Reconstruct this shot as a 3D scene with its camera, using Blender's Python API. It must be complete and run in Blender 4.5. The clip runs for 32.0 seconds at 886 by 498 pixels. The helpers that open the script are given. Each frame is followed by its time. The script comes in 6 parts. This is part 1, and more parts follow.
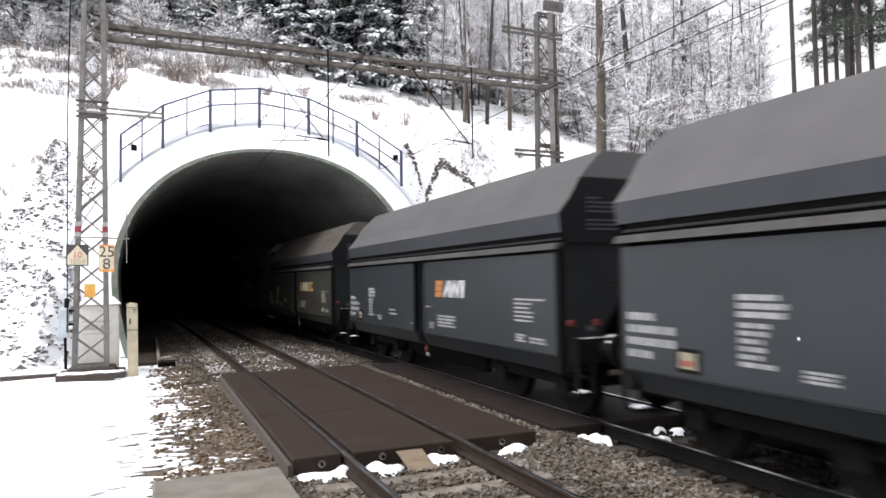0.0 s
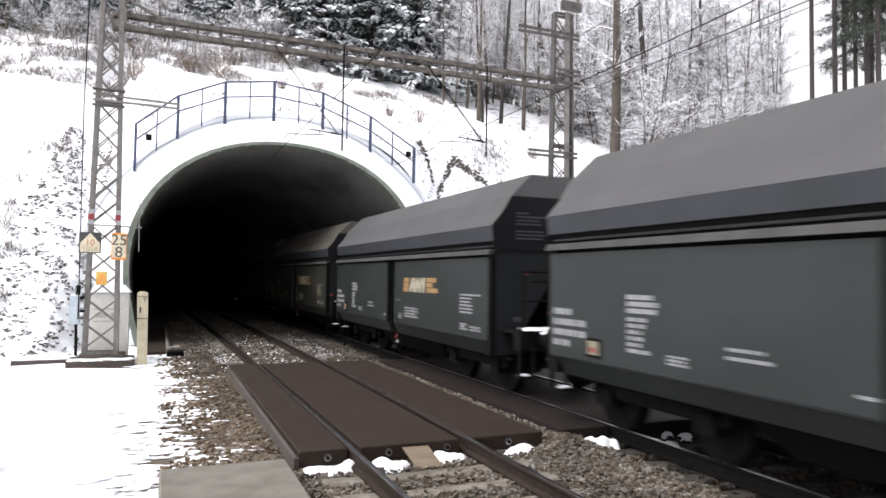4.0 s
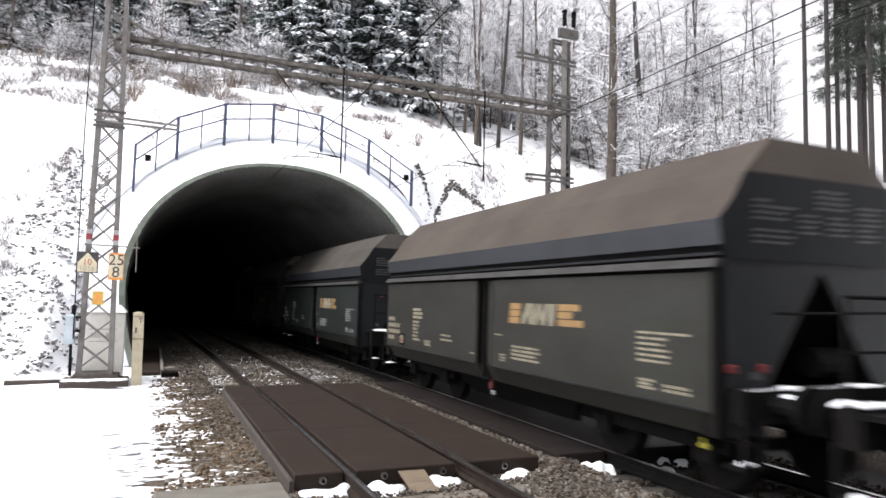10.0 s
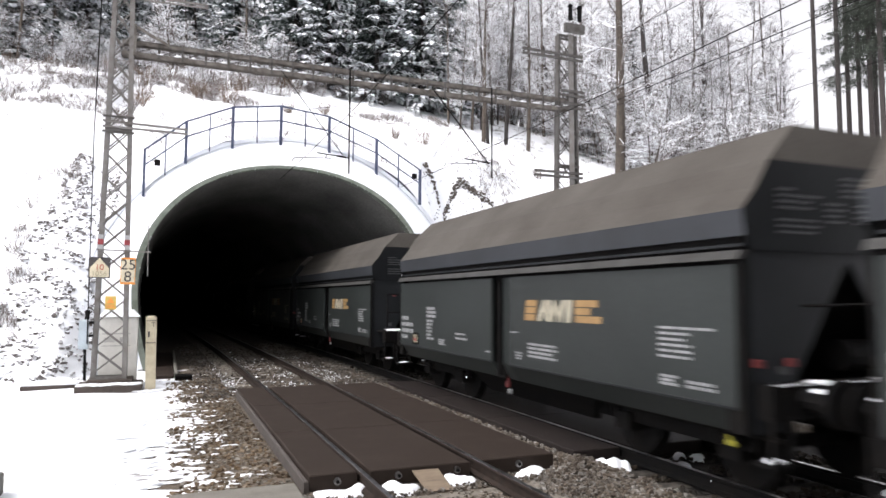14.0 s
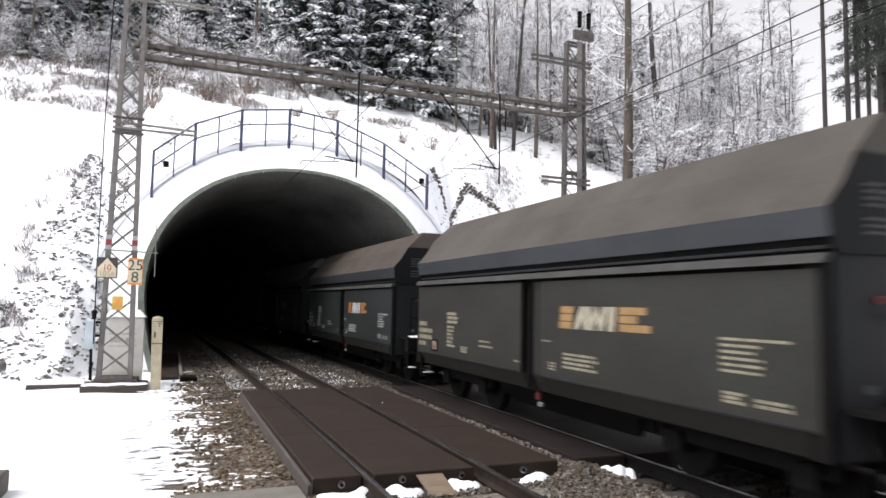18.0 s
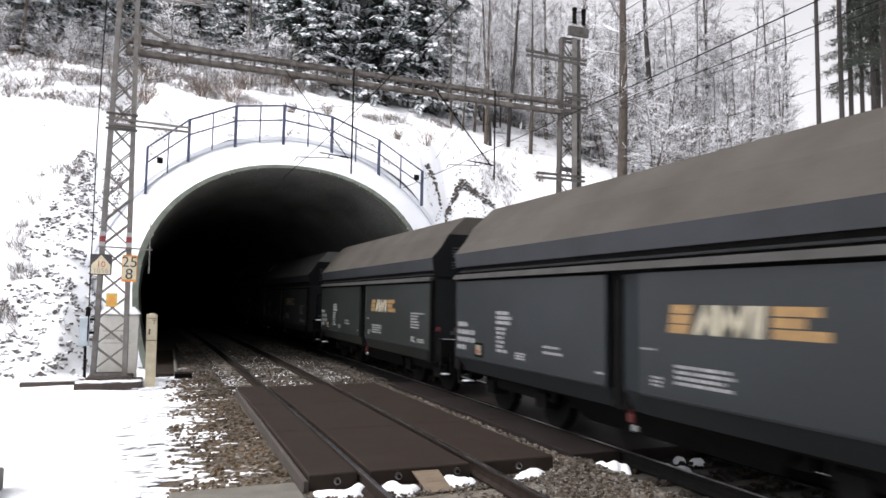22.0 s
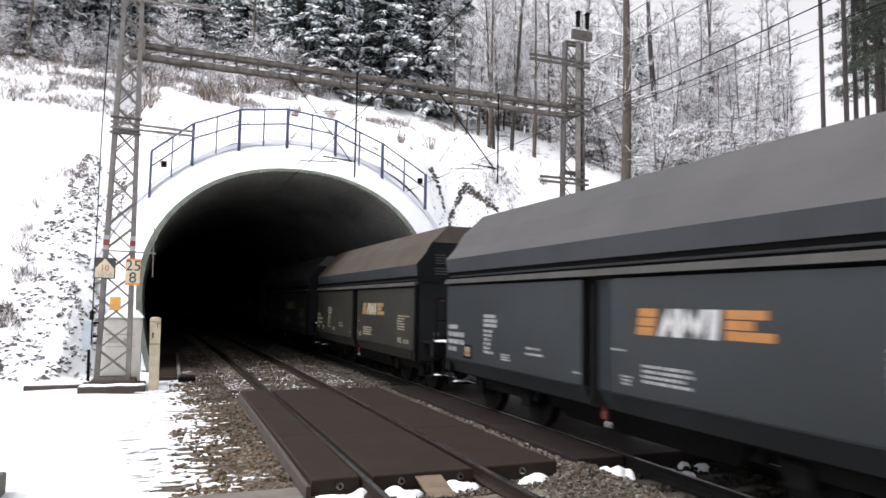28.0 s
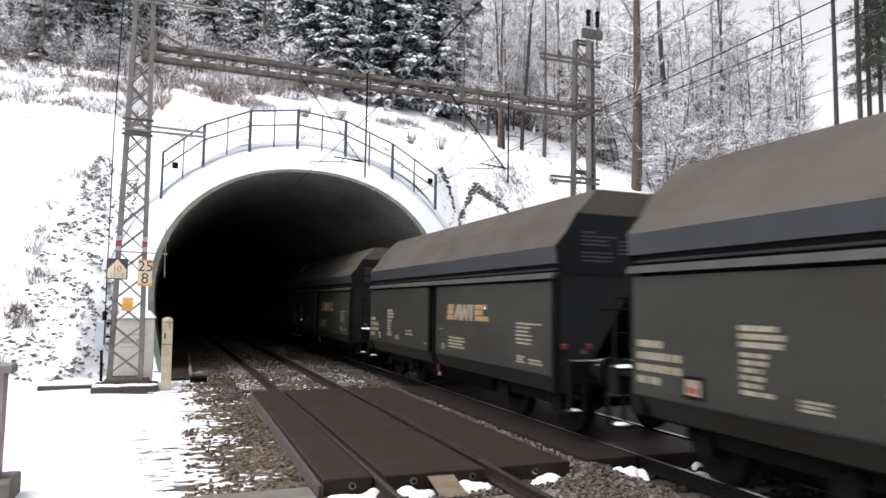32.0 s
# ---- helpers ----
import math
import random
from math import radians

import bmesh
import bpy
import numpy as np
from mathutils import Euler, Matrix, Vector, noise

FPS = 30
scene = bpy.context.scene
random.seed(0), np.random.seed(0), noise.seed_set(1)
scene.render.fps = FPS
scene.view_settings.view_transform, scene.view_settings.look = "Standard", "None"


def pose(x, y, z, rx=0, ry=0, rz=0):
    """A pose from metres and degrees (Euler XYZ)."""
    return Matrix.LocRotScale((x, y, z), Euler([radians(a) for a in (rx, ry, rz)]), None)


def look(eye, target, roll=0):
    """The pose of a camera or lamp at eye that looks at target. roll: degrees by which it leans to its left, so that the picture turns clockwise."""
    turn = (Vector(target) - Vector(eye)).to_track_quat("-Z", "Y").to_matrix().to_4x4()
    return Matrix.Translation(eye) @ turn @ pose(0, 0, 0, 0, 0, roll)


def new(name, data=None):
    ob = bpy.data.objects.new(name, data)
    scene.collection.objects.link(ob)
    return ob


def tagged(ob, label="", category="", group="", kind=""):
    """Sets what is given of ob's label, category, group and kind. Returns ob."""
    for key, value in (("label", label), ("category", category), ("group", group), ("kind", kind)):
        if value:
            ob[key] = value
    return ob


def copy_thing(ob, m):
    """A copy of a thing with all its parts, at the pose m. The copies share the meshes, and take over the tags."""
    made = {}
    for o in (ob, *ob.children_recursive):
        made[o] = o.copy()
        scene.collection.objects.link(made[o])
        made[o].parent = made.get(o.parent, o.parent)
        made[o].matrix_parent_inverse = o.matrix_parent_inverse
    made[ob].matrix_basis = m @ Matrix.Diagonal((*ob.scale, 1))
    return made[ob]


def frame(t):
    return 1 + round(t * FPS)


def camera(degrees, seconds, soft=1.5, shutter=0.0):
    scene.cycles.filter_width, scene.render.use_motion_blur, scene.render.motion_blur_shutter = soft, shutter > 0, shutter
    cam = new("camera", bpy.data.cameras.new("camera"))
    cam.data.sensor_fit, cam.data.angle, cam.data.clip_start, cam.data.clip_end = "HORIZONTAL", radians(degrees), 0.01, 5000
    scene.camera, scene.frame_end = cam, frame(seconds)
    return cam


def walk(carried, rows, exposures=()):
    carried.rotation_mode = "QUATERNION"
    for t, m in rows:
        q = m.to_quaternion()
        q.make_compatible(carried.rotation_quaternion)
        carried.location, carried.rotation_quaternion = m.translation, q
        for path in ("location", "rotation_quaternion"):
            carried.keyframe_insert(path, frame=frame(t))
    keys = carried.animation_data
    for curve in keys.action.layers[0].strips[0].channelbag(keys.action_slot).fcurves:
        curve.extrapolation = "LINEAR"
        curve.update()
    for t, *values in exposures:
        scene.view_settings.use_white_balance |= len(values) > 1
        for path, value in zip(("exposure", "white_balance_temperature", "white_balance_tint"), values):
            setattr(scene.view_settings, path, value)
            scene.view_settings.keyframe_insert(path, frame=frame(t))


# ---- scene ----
EYE_Z = 2.009


def aim(dx, dy, dz, yaw, pitch, roll):
    """A camera pose near its stand beside the crossing: yaw to the right of the track's direction, pitch upwards."""
    e = Vector((dx, dy, EYE_Z + dz))
    a, b = radians(yaw), radians(pitch)
    return look(e, e + Vector((math.sin(a) * math.cos(b), math.cos(a) * math.cos(b), math.sin(b))), roll)


cam = camera(66.3, 32.0, soft=1.6, shutter=0.3)
walk(cam, [
    (0.0, aim(0.075, -0.043, 0.006, 23.47, 2.60, -0.83)),
    (0.5, aim(0.074, -0.038, 0.001, 23.37, 2.52, -0.81)),
    (1.0, aim(0.065, -0.039, -0.001, 23.52, 2.43, -0.59)),
    (1.5, aim(0.064, -0.054, -0.010, 23.55, 2.34, -0.45)),
    (2.0, aim(0.059, -0.034, -0.004, 23.65, 2.22, -0.04)),
    (2.5, aim(0.048, -0.053, 0.002, 23.60, 2.17, 0.43)),
    (3.0, aim(0.056, -0.032, 0.001, 23.25, 2.35, 0.69)),
    (3.5, aim(0.063, -0.010, -0.006, 22.82, 2.32, 0.66)),
    (5.5, aim(0.039, 0.003, -0.008, 22.50, 3.22, 1.26)),
    (6.0, aim(0.038, 0.007, -0.009, 22.56, 3.34, 1.24)),
    (6.5, aim(0.042, -0.006, -0.000, 22.74, 3.23, 1.21)),
    (7.0, aim(0.041, 0.001, -0.002, 22.83, 3.30, 1.40)),
    (7.5, aim(0.029, -0.030, -0.000, 22.80, 3.57, 1.45)),
    (8.0, aim(0.029, -0.002, -0.002, 22.83, 3.69, 1.50)),
    (8.5, aim(0.026, -0.027, -0.007, 22.83, 3.81, 1.54)),
    (9.0, aim(0.025, -0.031, -0.008, 22.89, 4.04, 1.59)),
    (9.5, aim(0.017, -0.046, -0.007, 23.00, 4.32, 1.48)),
    (10.0, aim(0.016, -0.051, -0.003, 22.96, 4.38, 1.37)),
    (10.5, aim(0.029, -0.049, -0.004, 23.11, 4.38, 1.35)),
    (11.0, aim(0.026, -0.052, -0.000, 22.74, 4.40, 1.49)),
    (11.5, aim(0.027, -0.043, -0.003, 22.34, 4.55, 0.64)),
    (12.0, aim(0.046, -0.030, -0.011, 22.11, 4.62, 0.58)),
    (12.5, aim(0.028, -0.015, -0.012, 22.10, 4.29, 0.43)),
    (13.0, aim(0.032, -0.029, -0.006, 22.48, 4.14, 0.38)),
    (13.5, aim(0.035, -0.041, 0.005, 22.54, 4.04, 0.51)),
    (14.0, aim(0.028, -0.024, -0.001, 22.13, 4.22, 0.27)),
    (14.5, aim(0.030, -0.025, -0.011, 21.89, 4.51, 0.08)),
    (16.5, aim(0.017, 0.003, -0.012, 21.65, 4.32, 0.88)),
    (17.0, aim(0.020, -0.007, -0.004, 21.71, 4.38, 0.77)),
    (17.5, aim(0.023, 0.000, -0.011, 21.69, 4.45, 0.87)),
    (18.0, aim(0.013, -0.016, -0.017, 21.64, 4.68, 1.09)),
    (18.5, aim(0.010, -0.002, -0.013, 21.54, 4.63, 1.09)),
    (19.0, aim(0.011, -0.013, -0.009, 22.00, 4.61, 0.99)),
    (19.5, aim(0.003, -0.016, -0.006, 22.06, 4.69, 1.05)),
    (20.0, aim(0.005, -0.025, -0.003, 22.07, 4.76, 0.96)),
    (20.5, aim(0.002, -0.024, -0.008, 21.96, 4.76, 0.90)),
    (21.0, aim(0.002, -0.017, -0.004, 21.93, 4.66, 0.92)),
    (21.5, aim(-0.002, -0.020, -0.004, 22.10, 4.43, 1.14)),
    (22.0, aim(0.002, -0.014, -0.010, 22.09, 4.36, 1.00)),
    (22.5, aim(0.000, -0.025, -0.006, 22.17, 4.29, 1.05)),
    (23.0, aim(0.000, 0.000, 0.000, 22.08, 4.23, 1.21)),
    (23.5, aim(-0.008, -0.010, -0.004, 21.95, 4.24, 1.37)),
    (24.0, aim(0.002, 0.016, -0.007, 21.86, 4.20, 1.29)),
    (24.5, aim(0.001, -0.004, -0.004, 21.85, 4.06, 1.15)),
    (25.0, aim(0.023, 0.023, -0.003, 21.88, 3.87, 0.93)),
    (25.5, aim(0.025, 0.016, -0.004, 21.82, 3.95, 1.08)),
    (27.5, aim(0.014, 0.005, -0.003, 21.90, 4.66, 1.08)),
    (28.0, aim(0.019, 0.004, 0.001, 21.77, 4.63, 1.02)),
    (28.5, aim(0.014, 0.006, -0.006, 21.59, 4.56, 1.04)),
    (29.0, aim(0.004, 0.005, -0.002, 21.47, 4.66, 1.03)),
    (29.5, aim(0.016, 0.013, -0.014, 21.33, 4.67, 0.89)),
    (30.0, aim(0.014, 0.013, -0.014, 21.22, 4.52, 0.92)),
    (30.5, aim(0.003, 0.015, -0.009, 21.14, 4.52, 1.09)),
    (31.0, aim(0.006, 0.020, -0.015, 20.95, 4.57, 1.05)),
    (31.5, aim(-0.001, 0.020, -0.013, 20.93, 4.65, 0.96)),
    (32.0, aim(0.004, 0.038, -0.014, 20.96, 4.67, 0.93)),
], exposures=((0, 1.14, 6450, 14), (8, 1.11, 6450, 14), (13, 1.10, 6450, 14), (17, 0.96, 6450, 14), (24, 0.83, 6450, 14), (28, 0.92, 6450, 14), (32, 0.90, 6450, 14)))
# ---------------------------------------------------------------- light
world = bpy.data.worlds.new("overcast")
scene.world = world
world.use_nodes = True
wn, wl = world.node_tree.nodes, world.node_tree.links
sky = wn.new("ShaderNodeTexSky")
sky.sky_type, sky.sun_disc = "NISHITA", False
sky.sun_elevation, sky.sun_rotation = radians(55), radians(270)
sky.air_density, sky.dust_density, sky.ozone_density = 1.0, 4.0, 1.0
cloud = wn.new("ShaderNodeHueSaturation")
cloud.inputs["Saturation"].default_value = 0.06
wl.new(sky.outputs[0], cloud.inputs["Color"])
wl.new(cloud.outputs[0], wn["Background"].inputs["Color"])
wn["Background"].inputs["Strength"].default_value = 0.15
sun = new("sun", bpy.data.lights.new("sun", "SUN"))
sun.data.energy, sun.data.angle, sun.data.color = 0.8, radians(25), (1.0, 0.97, 0.93)
sun.matrix_world = look((-26, 0, 44), (0, 8, 0))

# ---------------------------------------------------------------- mesh and material tools
rng = random.Random(7)


class Geo:
    """Collects corners and faces of one mesh."""

    def __init__(self):
        self.v, self.f = [], []

    def poly(self, *pts):
        n = len(self.v)
        self.v += [tuple(p) for p in pts]
        self.f.append(tuple(range(n, n + len(pts))))
        return self

    def hexa(self, a):
        """Eight corners: four below, four above."""
        n = len(self.v)
        self.v += [tuple(p) for p in a]
        self.f += [tuple(n + i for i in q) for q in ((3, 2, 1, 0), (4, 5, 6, 7), (0, 1, 5, 4), (1, 2, 6, 5), (2, 3, 7, 6), (3, 0, 4, 7))]
        return self

    def box(self, x0, x1, y0, y1, z0, z1):
        return self.hexa([(x0, y0, z0), (x1, y0, z0), (x1, y1, z0), (x0, y1, z0), (x0, y0, z1), (x1, y0, z1), (x1, y1, z1), (x0, y1, z1)])

    def slab(self, x0, x1, y0, y1, z0, z1, e=0.01):
        """A box with bevelled upper edges."""
        self.box(x0, x1, y0, y1, z0, z1 - e)
        n = len(self.v)
        self.v += [(x0, y0, z1 - e), (x1, y0, z1 - e), (x1, y1, z1 - e), (x0, y1, z1 - e), (x0 + e, y0 + e, z1), (x1 - e, y0 + e, z1), (x1 - e, y1 - e, z1), (x0 + e, y1 - e, z1)]
        self.f += [tuple(n + i for i in q) for q in ((4, 5, 6, 7), (0, 1, 5, 4), (1, 2, 6, 5), (2, 3, 7, 6), (3, 0, 4, 7))]
        return self

    def tube(self, p, q, r, r2=None, seg=6, caps=True):
        p, q = Vector(p), Vector(q)
        r2 = r if r2 is None else r2
        d = (q - p)
        if d.length < 1e-6:
            return self
        d.normalize()
        u = d.cross(Vector((0, 0, 1)) if abs(d.z) < 0.9 else Vector((1, 0, 0))).normalized()
        w = d.cross(u)
        n = len(self.v)
        for c, rr in ((p, r), (q, r2)):
            for i in range(seg):
                a = 2 * math.pi * i / seg
                self.v.append(tuple(c + (u * math.cos(a) + w * math.sin(a)) * rr))
        for i in range(seg):
            j = (i + 1) % seg
            self.f.append((n + i, n + j, n + seg + j, n + seg + i))
        if caps:
            self.f.append(tuple(n + i for i in reversed(range(seg))))
            self.f.append(tuple(n + seg + i for i in range(seg)))
        return self

    def blade(self, p, q, w, k):
        """A thin twig as a narrow flat strip, turned by k."""
        p, q = Vector(p), Vector(q)
        u = (q - p).cross(Vector((math.cos(k), math.sin(k), math.cos(2.3 * k)))).normalized() * (w / 2)
        return self.poly(p - u, p + u, q + u * 0.6, q - u * 0.6)

    def bar(self, p, q, w, h, up=(0, 0, 1)):
        """A straight bar of rectangular section w by h from p to q."""
        p, q = Vector(p), Vector(q)
        d = (q - p).normalized()
        u = d.cross(Vector(up))
        if u.length < 1e-4:
            u = d.cross(Vector((1, 0, 0)))
        u.normalize()
        t = u.cross(d)
        a = [c + u * (sx * w / 2) + t * (sz * h / 2) for c in (p, q) for sx, sz in ((-1, -1), (1, -1), (1, 1), (-1, 1))]
        return self.hexa(a)

    def angle(self, p, q, w, t, up=(0, 0, 1), side=1):
        """An angle iron: two thin legs."""
        p, q = Vector(p), Vector(q)
        d = (q - p).normalized()
        u = d.cross(Vector(up))
        if u.length < 1e-4:
            u = d.cross(Vector((1, 0, 0)))
        u.normalize()
        k = u.cross(d)
        self.bar(p + u * w / 2 * side, q + u * w / 2 * side, w, t, up)
        self.bar(p + k * w / 2, q + k * w / 2, t, w, up)
        return self

    def extrude(self, prof, y0, y1, closed=True, shift=None):
        """A profile of (x, z) drawn along y."""
        n, m = len(self.v), len(prof)
        for y in (y0, y1):
            self.v += [(x, y, z) for x, z in prof]
        for i in range(m if closed else m - 1):
            j = (i + 1) % m
            self.f.append((n + i, n + m + i, n + m + j, n + j))
        if closed:
            self.f.append(tuple(n + i for i in range(m)))
            self.f.append(tuple(n + m + i for i in reversed(range(m))))
        return self

    def blob(self, c, rx, ry, rz, seed=0, rough=0.25, seg=7, rings=4):
        """A lump with an uneven outline, flat below."""
        r = random.Random(seed)
        n = len(self.v)
        for k in range(rings):
            a = k / rings * math.pi / 2
            for i in range(seg):
                b = 2 * math.pi * (i + 0.5 * (k % 2)) / seg
                s = 1 + r.uniform(-rough, rough)
                self.v.append((c[0] + rx * s * math.cos(a) * math.cos(b), c[1] + ry * s * math.cos(a) * math.sin(b), c[2] + rz * math.sin(a) * (1 + r.uniform(-rough, rough) * 0.5)))
        self.v.append((c[0], c[1], c[2] + rz))
        top = len(self.v) - 1
        for k in range(rings - 1):
            for i in range(seg):
                j = (i + 1) % seg
                self.f.append((n + k * seg + i, n + k * seg + j, n + (k + 1) * seg + j, n + (k + 1) * seg + i))
        for i in range(seg):
            self.f.append((n + (rings - 1) * seg + i, n + (rings - 1) * seg + (i + 1) % seg, top))
        return self

    def mesh(self, name="mesh", smooth=False):
        me = bpy.data.meshes.new(name)
        me.from_pydata(self.v, [], self.f)
        if smooth:
            me.polygons.foreach_set("use_smooth", [True] * len(me.polygons))
        me.update()
        return me


def part(name, geo, material, parent, label="", smooth=False):
    """Links a mesh as one object under a thing or a part."""
    me = geo.mesh(name, smooth) if isinstance(geo, Geo) else geo
    if not me.materials:
        me.materials.append(material)
    ob = new(name, me)
    ob.parent = parent
    return tagged(ob, label)


def thing(name, label, category, group="", kind="", at=None):
    """An empty at a thing's base, which carries its parts."""
    ob = new(name)
    ob.empty_display_size = 0.2
    if at is not None:
        ob.matrix_world = at
    return tagged(ob, label, category, group, kind)


def solid(name, geo, material, label, category="", group="", kind="", smooth=False):
    """A thing that is one mesh."""
    me = geo.mesh(name, smooth) if isinstance(geo, Geo) else geo
    me.materials.append(material)
    return tagged(new(name, me), label, category, group, kind)


def surface(name, colour, rough=0.7, metal=0.0, second=None, scale=6.0, mix=(0.35, 0.7), fine=0.12, fine_scale=60.0,
            bump=0.3, bump_scale=80.0, dist=0.01, stretch=(1, 1, 1), spread=0.0, snow=None, spec=0.5, coords="Object"):
    """A procedural surface: base colour, larger stains of a second colour, fine grain, relief, and snow lying on upward faces."""
    m = bpy.data.materials.new(name)
    m.use_nodes = True
    n, l = m.node_tree.nodes, m.node_tree.links
    b = n["Principled BSDF"]
    b.inputs["Roughness"].default_value, b.inputs["Metallic"].default_value = rough, metal
    b.inputs["Specular IOR Level"].default_value = spec
    co = n.new("ShaderNodeTexCoord")
    mp = n.new("ShaderNodeMapping")
    mp.inputs["Scale"].default_value = stretch
    l.new(co.outputs[coords], mp.inputs["Vector"])

    def tex(s, detail=4.0):
        t = n.new("ShaderNodeTexNoise")
        t.inputs["Scale"].default_value, t.inputs["Detail"].default_value = s, detail
        l.new(mp.outputs[0], t.inputs["Vector"])
        return t

    def blend(a, c, fac, kind="MIX"):
        x = n.new("ShaderNodeMix")
        x.data_type, x.blend_type = "RGBA", kind
        for sock, val in ((x.inputs[6], a), (x.inputs[7], c)):
            if isinstance(val, tuple):
                sock.default_value = (*val, 1)
            else:
                l.new(val, sock)
        if isinstance(fac, float):
            x.inputs[0].default_value = fac
        else:
            l.new(fac, x.inputs[0])
        return x.outputs[2]

    def ramp(src, lo, hi):
        r = n.new("ShaderNodeMapRange")
        r.inputs[1].default_value, r.inputs[2].default_value = lo, hi
        l.new(src, r.inputs[0])
        return r.outputs[0]

    col = blend(colour, second or tuple(c * 0.7 for c in colour), ramp(tex(scale).outputs[0], *mix))
    grain = n.new("ShaderNodeMapRange")
    grain.inputs[1].default_value, grain.inputs[2].default_value = 0.3, 0.7
    grain.inputs[3].default_value, grain.inputs[4].default_value = 1 - fine, 1 + fine
    ft = tex(fine_scale, 2.0)
    l.new(ft.outputs[0], grain.inputs[0])
    hs = n.new("ShaderNodeHueSaturation")
    l.new(col, hs.inputs["Color"])
    l.new(grain.outputs[0], hs.inputs["Value"])
    col = hs.outputs[0]
    if spread:
        oi = n.new("ShaderNodeObjectInfo")
        h2 = n.new("ShaderNodeHueSaturation")
        rr = n.new("ShaderNodeMapRange")
        rr.inputs[3].default_value, rr.inputs[4].default_value = 1 - spread, 1 + spread
        l.new(oi.outputs["Random"], rr.inputs[0])
        l.new(rr.outputs[0], h2.inputs["Value"])
        l.new(col, h2.inputs["Color"])
        col = h2.outputs[0]
    if snow:
        ge = n.new("ShaderNodeNewGeometry")
        sx = n.new("ShaderNodeSeparateXYZ")
        l.new(ge.outputs["Normal"], sx.inputs[0])
        ad = n.new("ShaderNodeMath")
        ad.operation = "ADD"
        mu = n.new("ShaderNodeMath")
        mu.operation, mu.inputs[1].default_value = "MULTIPLY", snow[2]
        l.new(tex(snow[3]).outputs[0], mu.inputs[0])
        l.new(sx.outputs[2], ad.inputs[0])
        l.new(mu.outputs[0], ad.inputs[1])
        col = blend(col, (0.82, 0.84, 0.87), ramp(ad.outputs[0], snow[0], snow[1]))
    l.new(col, b.inputs["Base Color"])
    if bump:
        bp = n.new("ShaderNodeBump")
        bp.inputs["Strength"].default_value, bp.inputs["Distance"].default_value = bump, dist
        l.new(tex(bump_scale, 5.0).outputs[0], bp.inputs["Height"])
        l.new(bp.outputs[0], b.inputs["Normal"])
    return m


# wagons
PAINT = {
    "blue": surface("paint_bluegrey", (0.0162, 0.0200, 0.0228), 0.42, second=(0.0124, 0.0152, 0.0174), scale=1.1, fine=0.06, fine_scale=25, bump=0.08, bump_scale=9, stretch=(1, 0.5, 1), spread=0.06, spec=0.28),
    "grey": surface("paint_grey", (0.0198, 0.0236, 0.0226), 0.48, second=(0.0144, 0.0171, 0.0163), scale=1.1, fine=0.07, fine_scale=25, bump=0.08, bump_scale=9, stretch=(1, 0.5, 1), spread=0.06, spec=0.25),
    "olive": surface("paint_dusty_olive", (0.02409, 0.02443, 0.02098), 0.55, second=(0.01803, 0.01754, 0.01459), scale=1.3, fine=0.08, fine_scale=25, bump=0.08, bump_scale=9, stretch=(1, 0.5, 1), spread=0.06, spec=0.18),
}
PAINT["dusty"] = surface("paint_weathered", (0.04368, 0.04992, 0.0468), 0.6, second=(0.02886, 0.0312, 0.02808), scale=1.0, mix=(0.3, 0.7), fine=0.12, fine_scale=12, bump=0.1, bump_scale=9, stretch=(1, 1.2, 0.35), spread=0.05, spec=0.15)
ROOF = {
    "grey": surface("roof_grey", (0.06448, 0.06362, 0.06448), 0.6, second=(0.0492, 0.0492, 0.05006), scale=0.9, fine=0.08, fine_scale=30, bump=0.1, bump_scale=12, spec=0.25),
    "warm": surface("roof_coal_dust", (0.07089, 0.06477, 0.05688), 0.75, second=(0.04901, 0.04376, 0.03764), scale=1.0, fine=0.1, fine_scale=30, bump=0.15, bump_scale=12, spec=0.15),
    "brown": surface("roof_rusty_dust", (0.06849, 0.05802, 0.04851), 0.75, second=(0.04756, 0.039, 0.03329), scale=1.0, fine=0.1, fine_scale=30, bump=0.15, bump_scale=12, spec=0.15),
    "pale": surface("roof_pale", (0.1404, 0.1463, 0.1357), 0.6, second=(0.103, 0.1053, 0.09711), scale=0.9, fine=0.08, fine_scale=30, bump=0.1, bump_scale=12, spec=0.25),
}
STRIP = surface("paint_strip", (0.02919, 0.03199, 0.03689), 0.5, second=(0.02205, 0.02415, 0.02696), scale=1.5, fine=0.08, bump=0.05, spec=0.25)
LEDGE = surface("ledge_paint", (0.0462, 0.04554, 0.04356), 0.6, second=(0.02772, 0.02706, 0.02508), scale=2.5, fine=0.15, bump=0.1, spec=0.2)
# grimy steel; near-black so that it also holds shade under and inside wagons
DARK = surface("grime_and_shade_black", (0.0055, 0.0055, 0.0058), 0.7, second=(0.0085, 0.0075, 0.0068), scale=4, bump=0.2, spec=0.05)
# end walls: paint darkened to hold the shade on the wagon ends
ENDP = surface("end_shade_paint", (0.01377, 0.01502, 0.01669), 0.5, second=(0.01043, 0.01127, 0.0121), scale=1.8, fine=0.08, bump=0.08, spec=0.15)
WHITE = surface("white_marking", (0.2465, 0.2525, 0.255), 0.6, second=(0.1615, 0.1666, 0.17), scale=9, fine=0.1, bump=0)
EMBLEM = surface("emblem_white", (0.42, 0.43, 0.43), 0.6, second=(0.32, 0.325, 0.325), scale=9, fine=0.1, bump=0)
CREAM = surface("yellowed_marking", (0.232, 0.212, 0.152), 0.6, second=(0.16, 0.144, 0.1), scale=9, fine=0.1, bump=0)
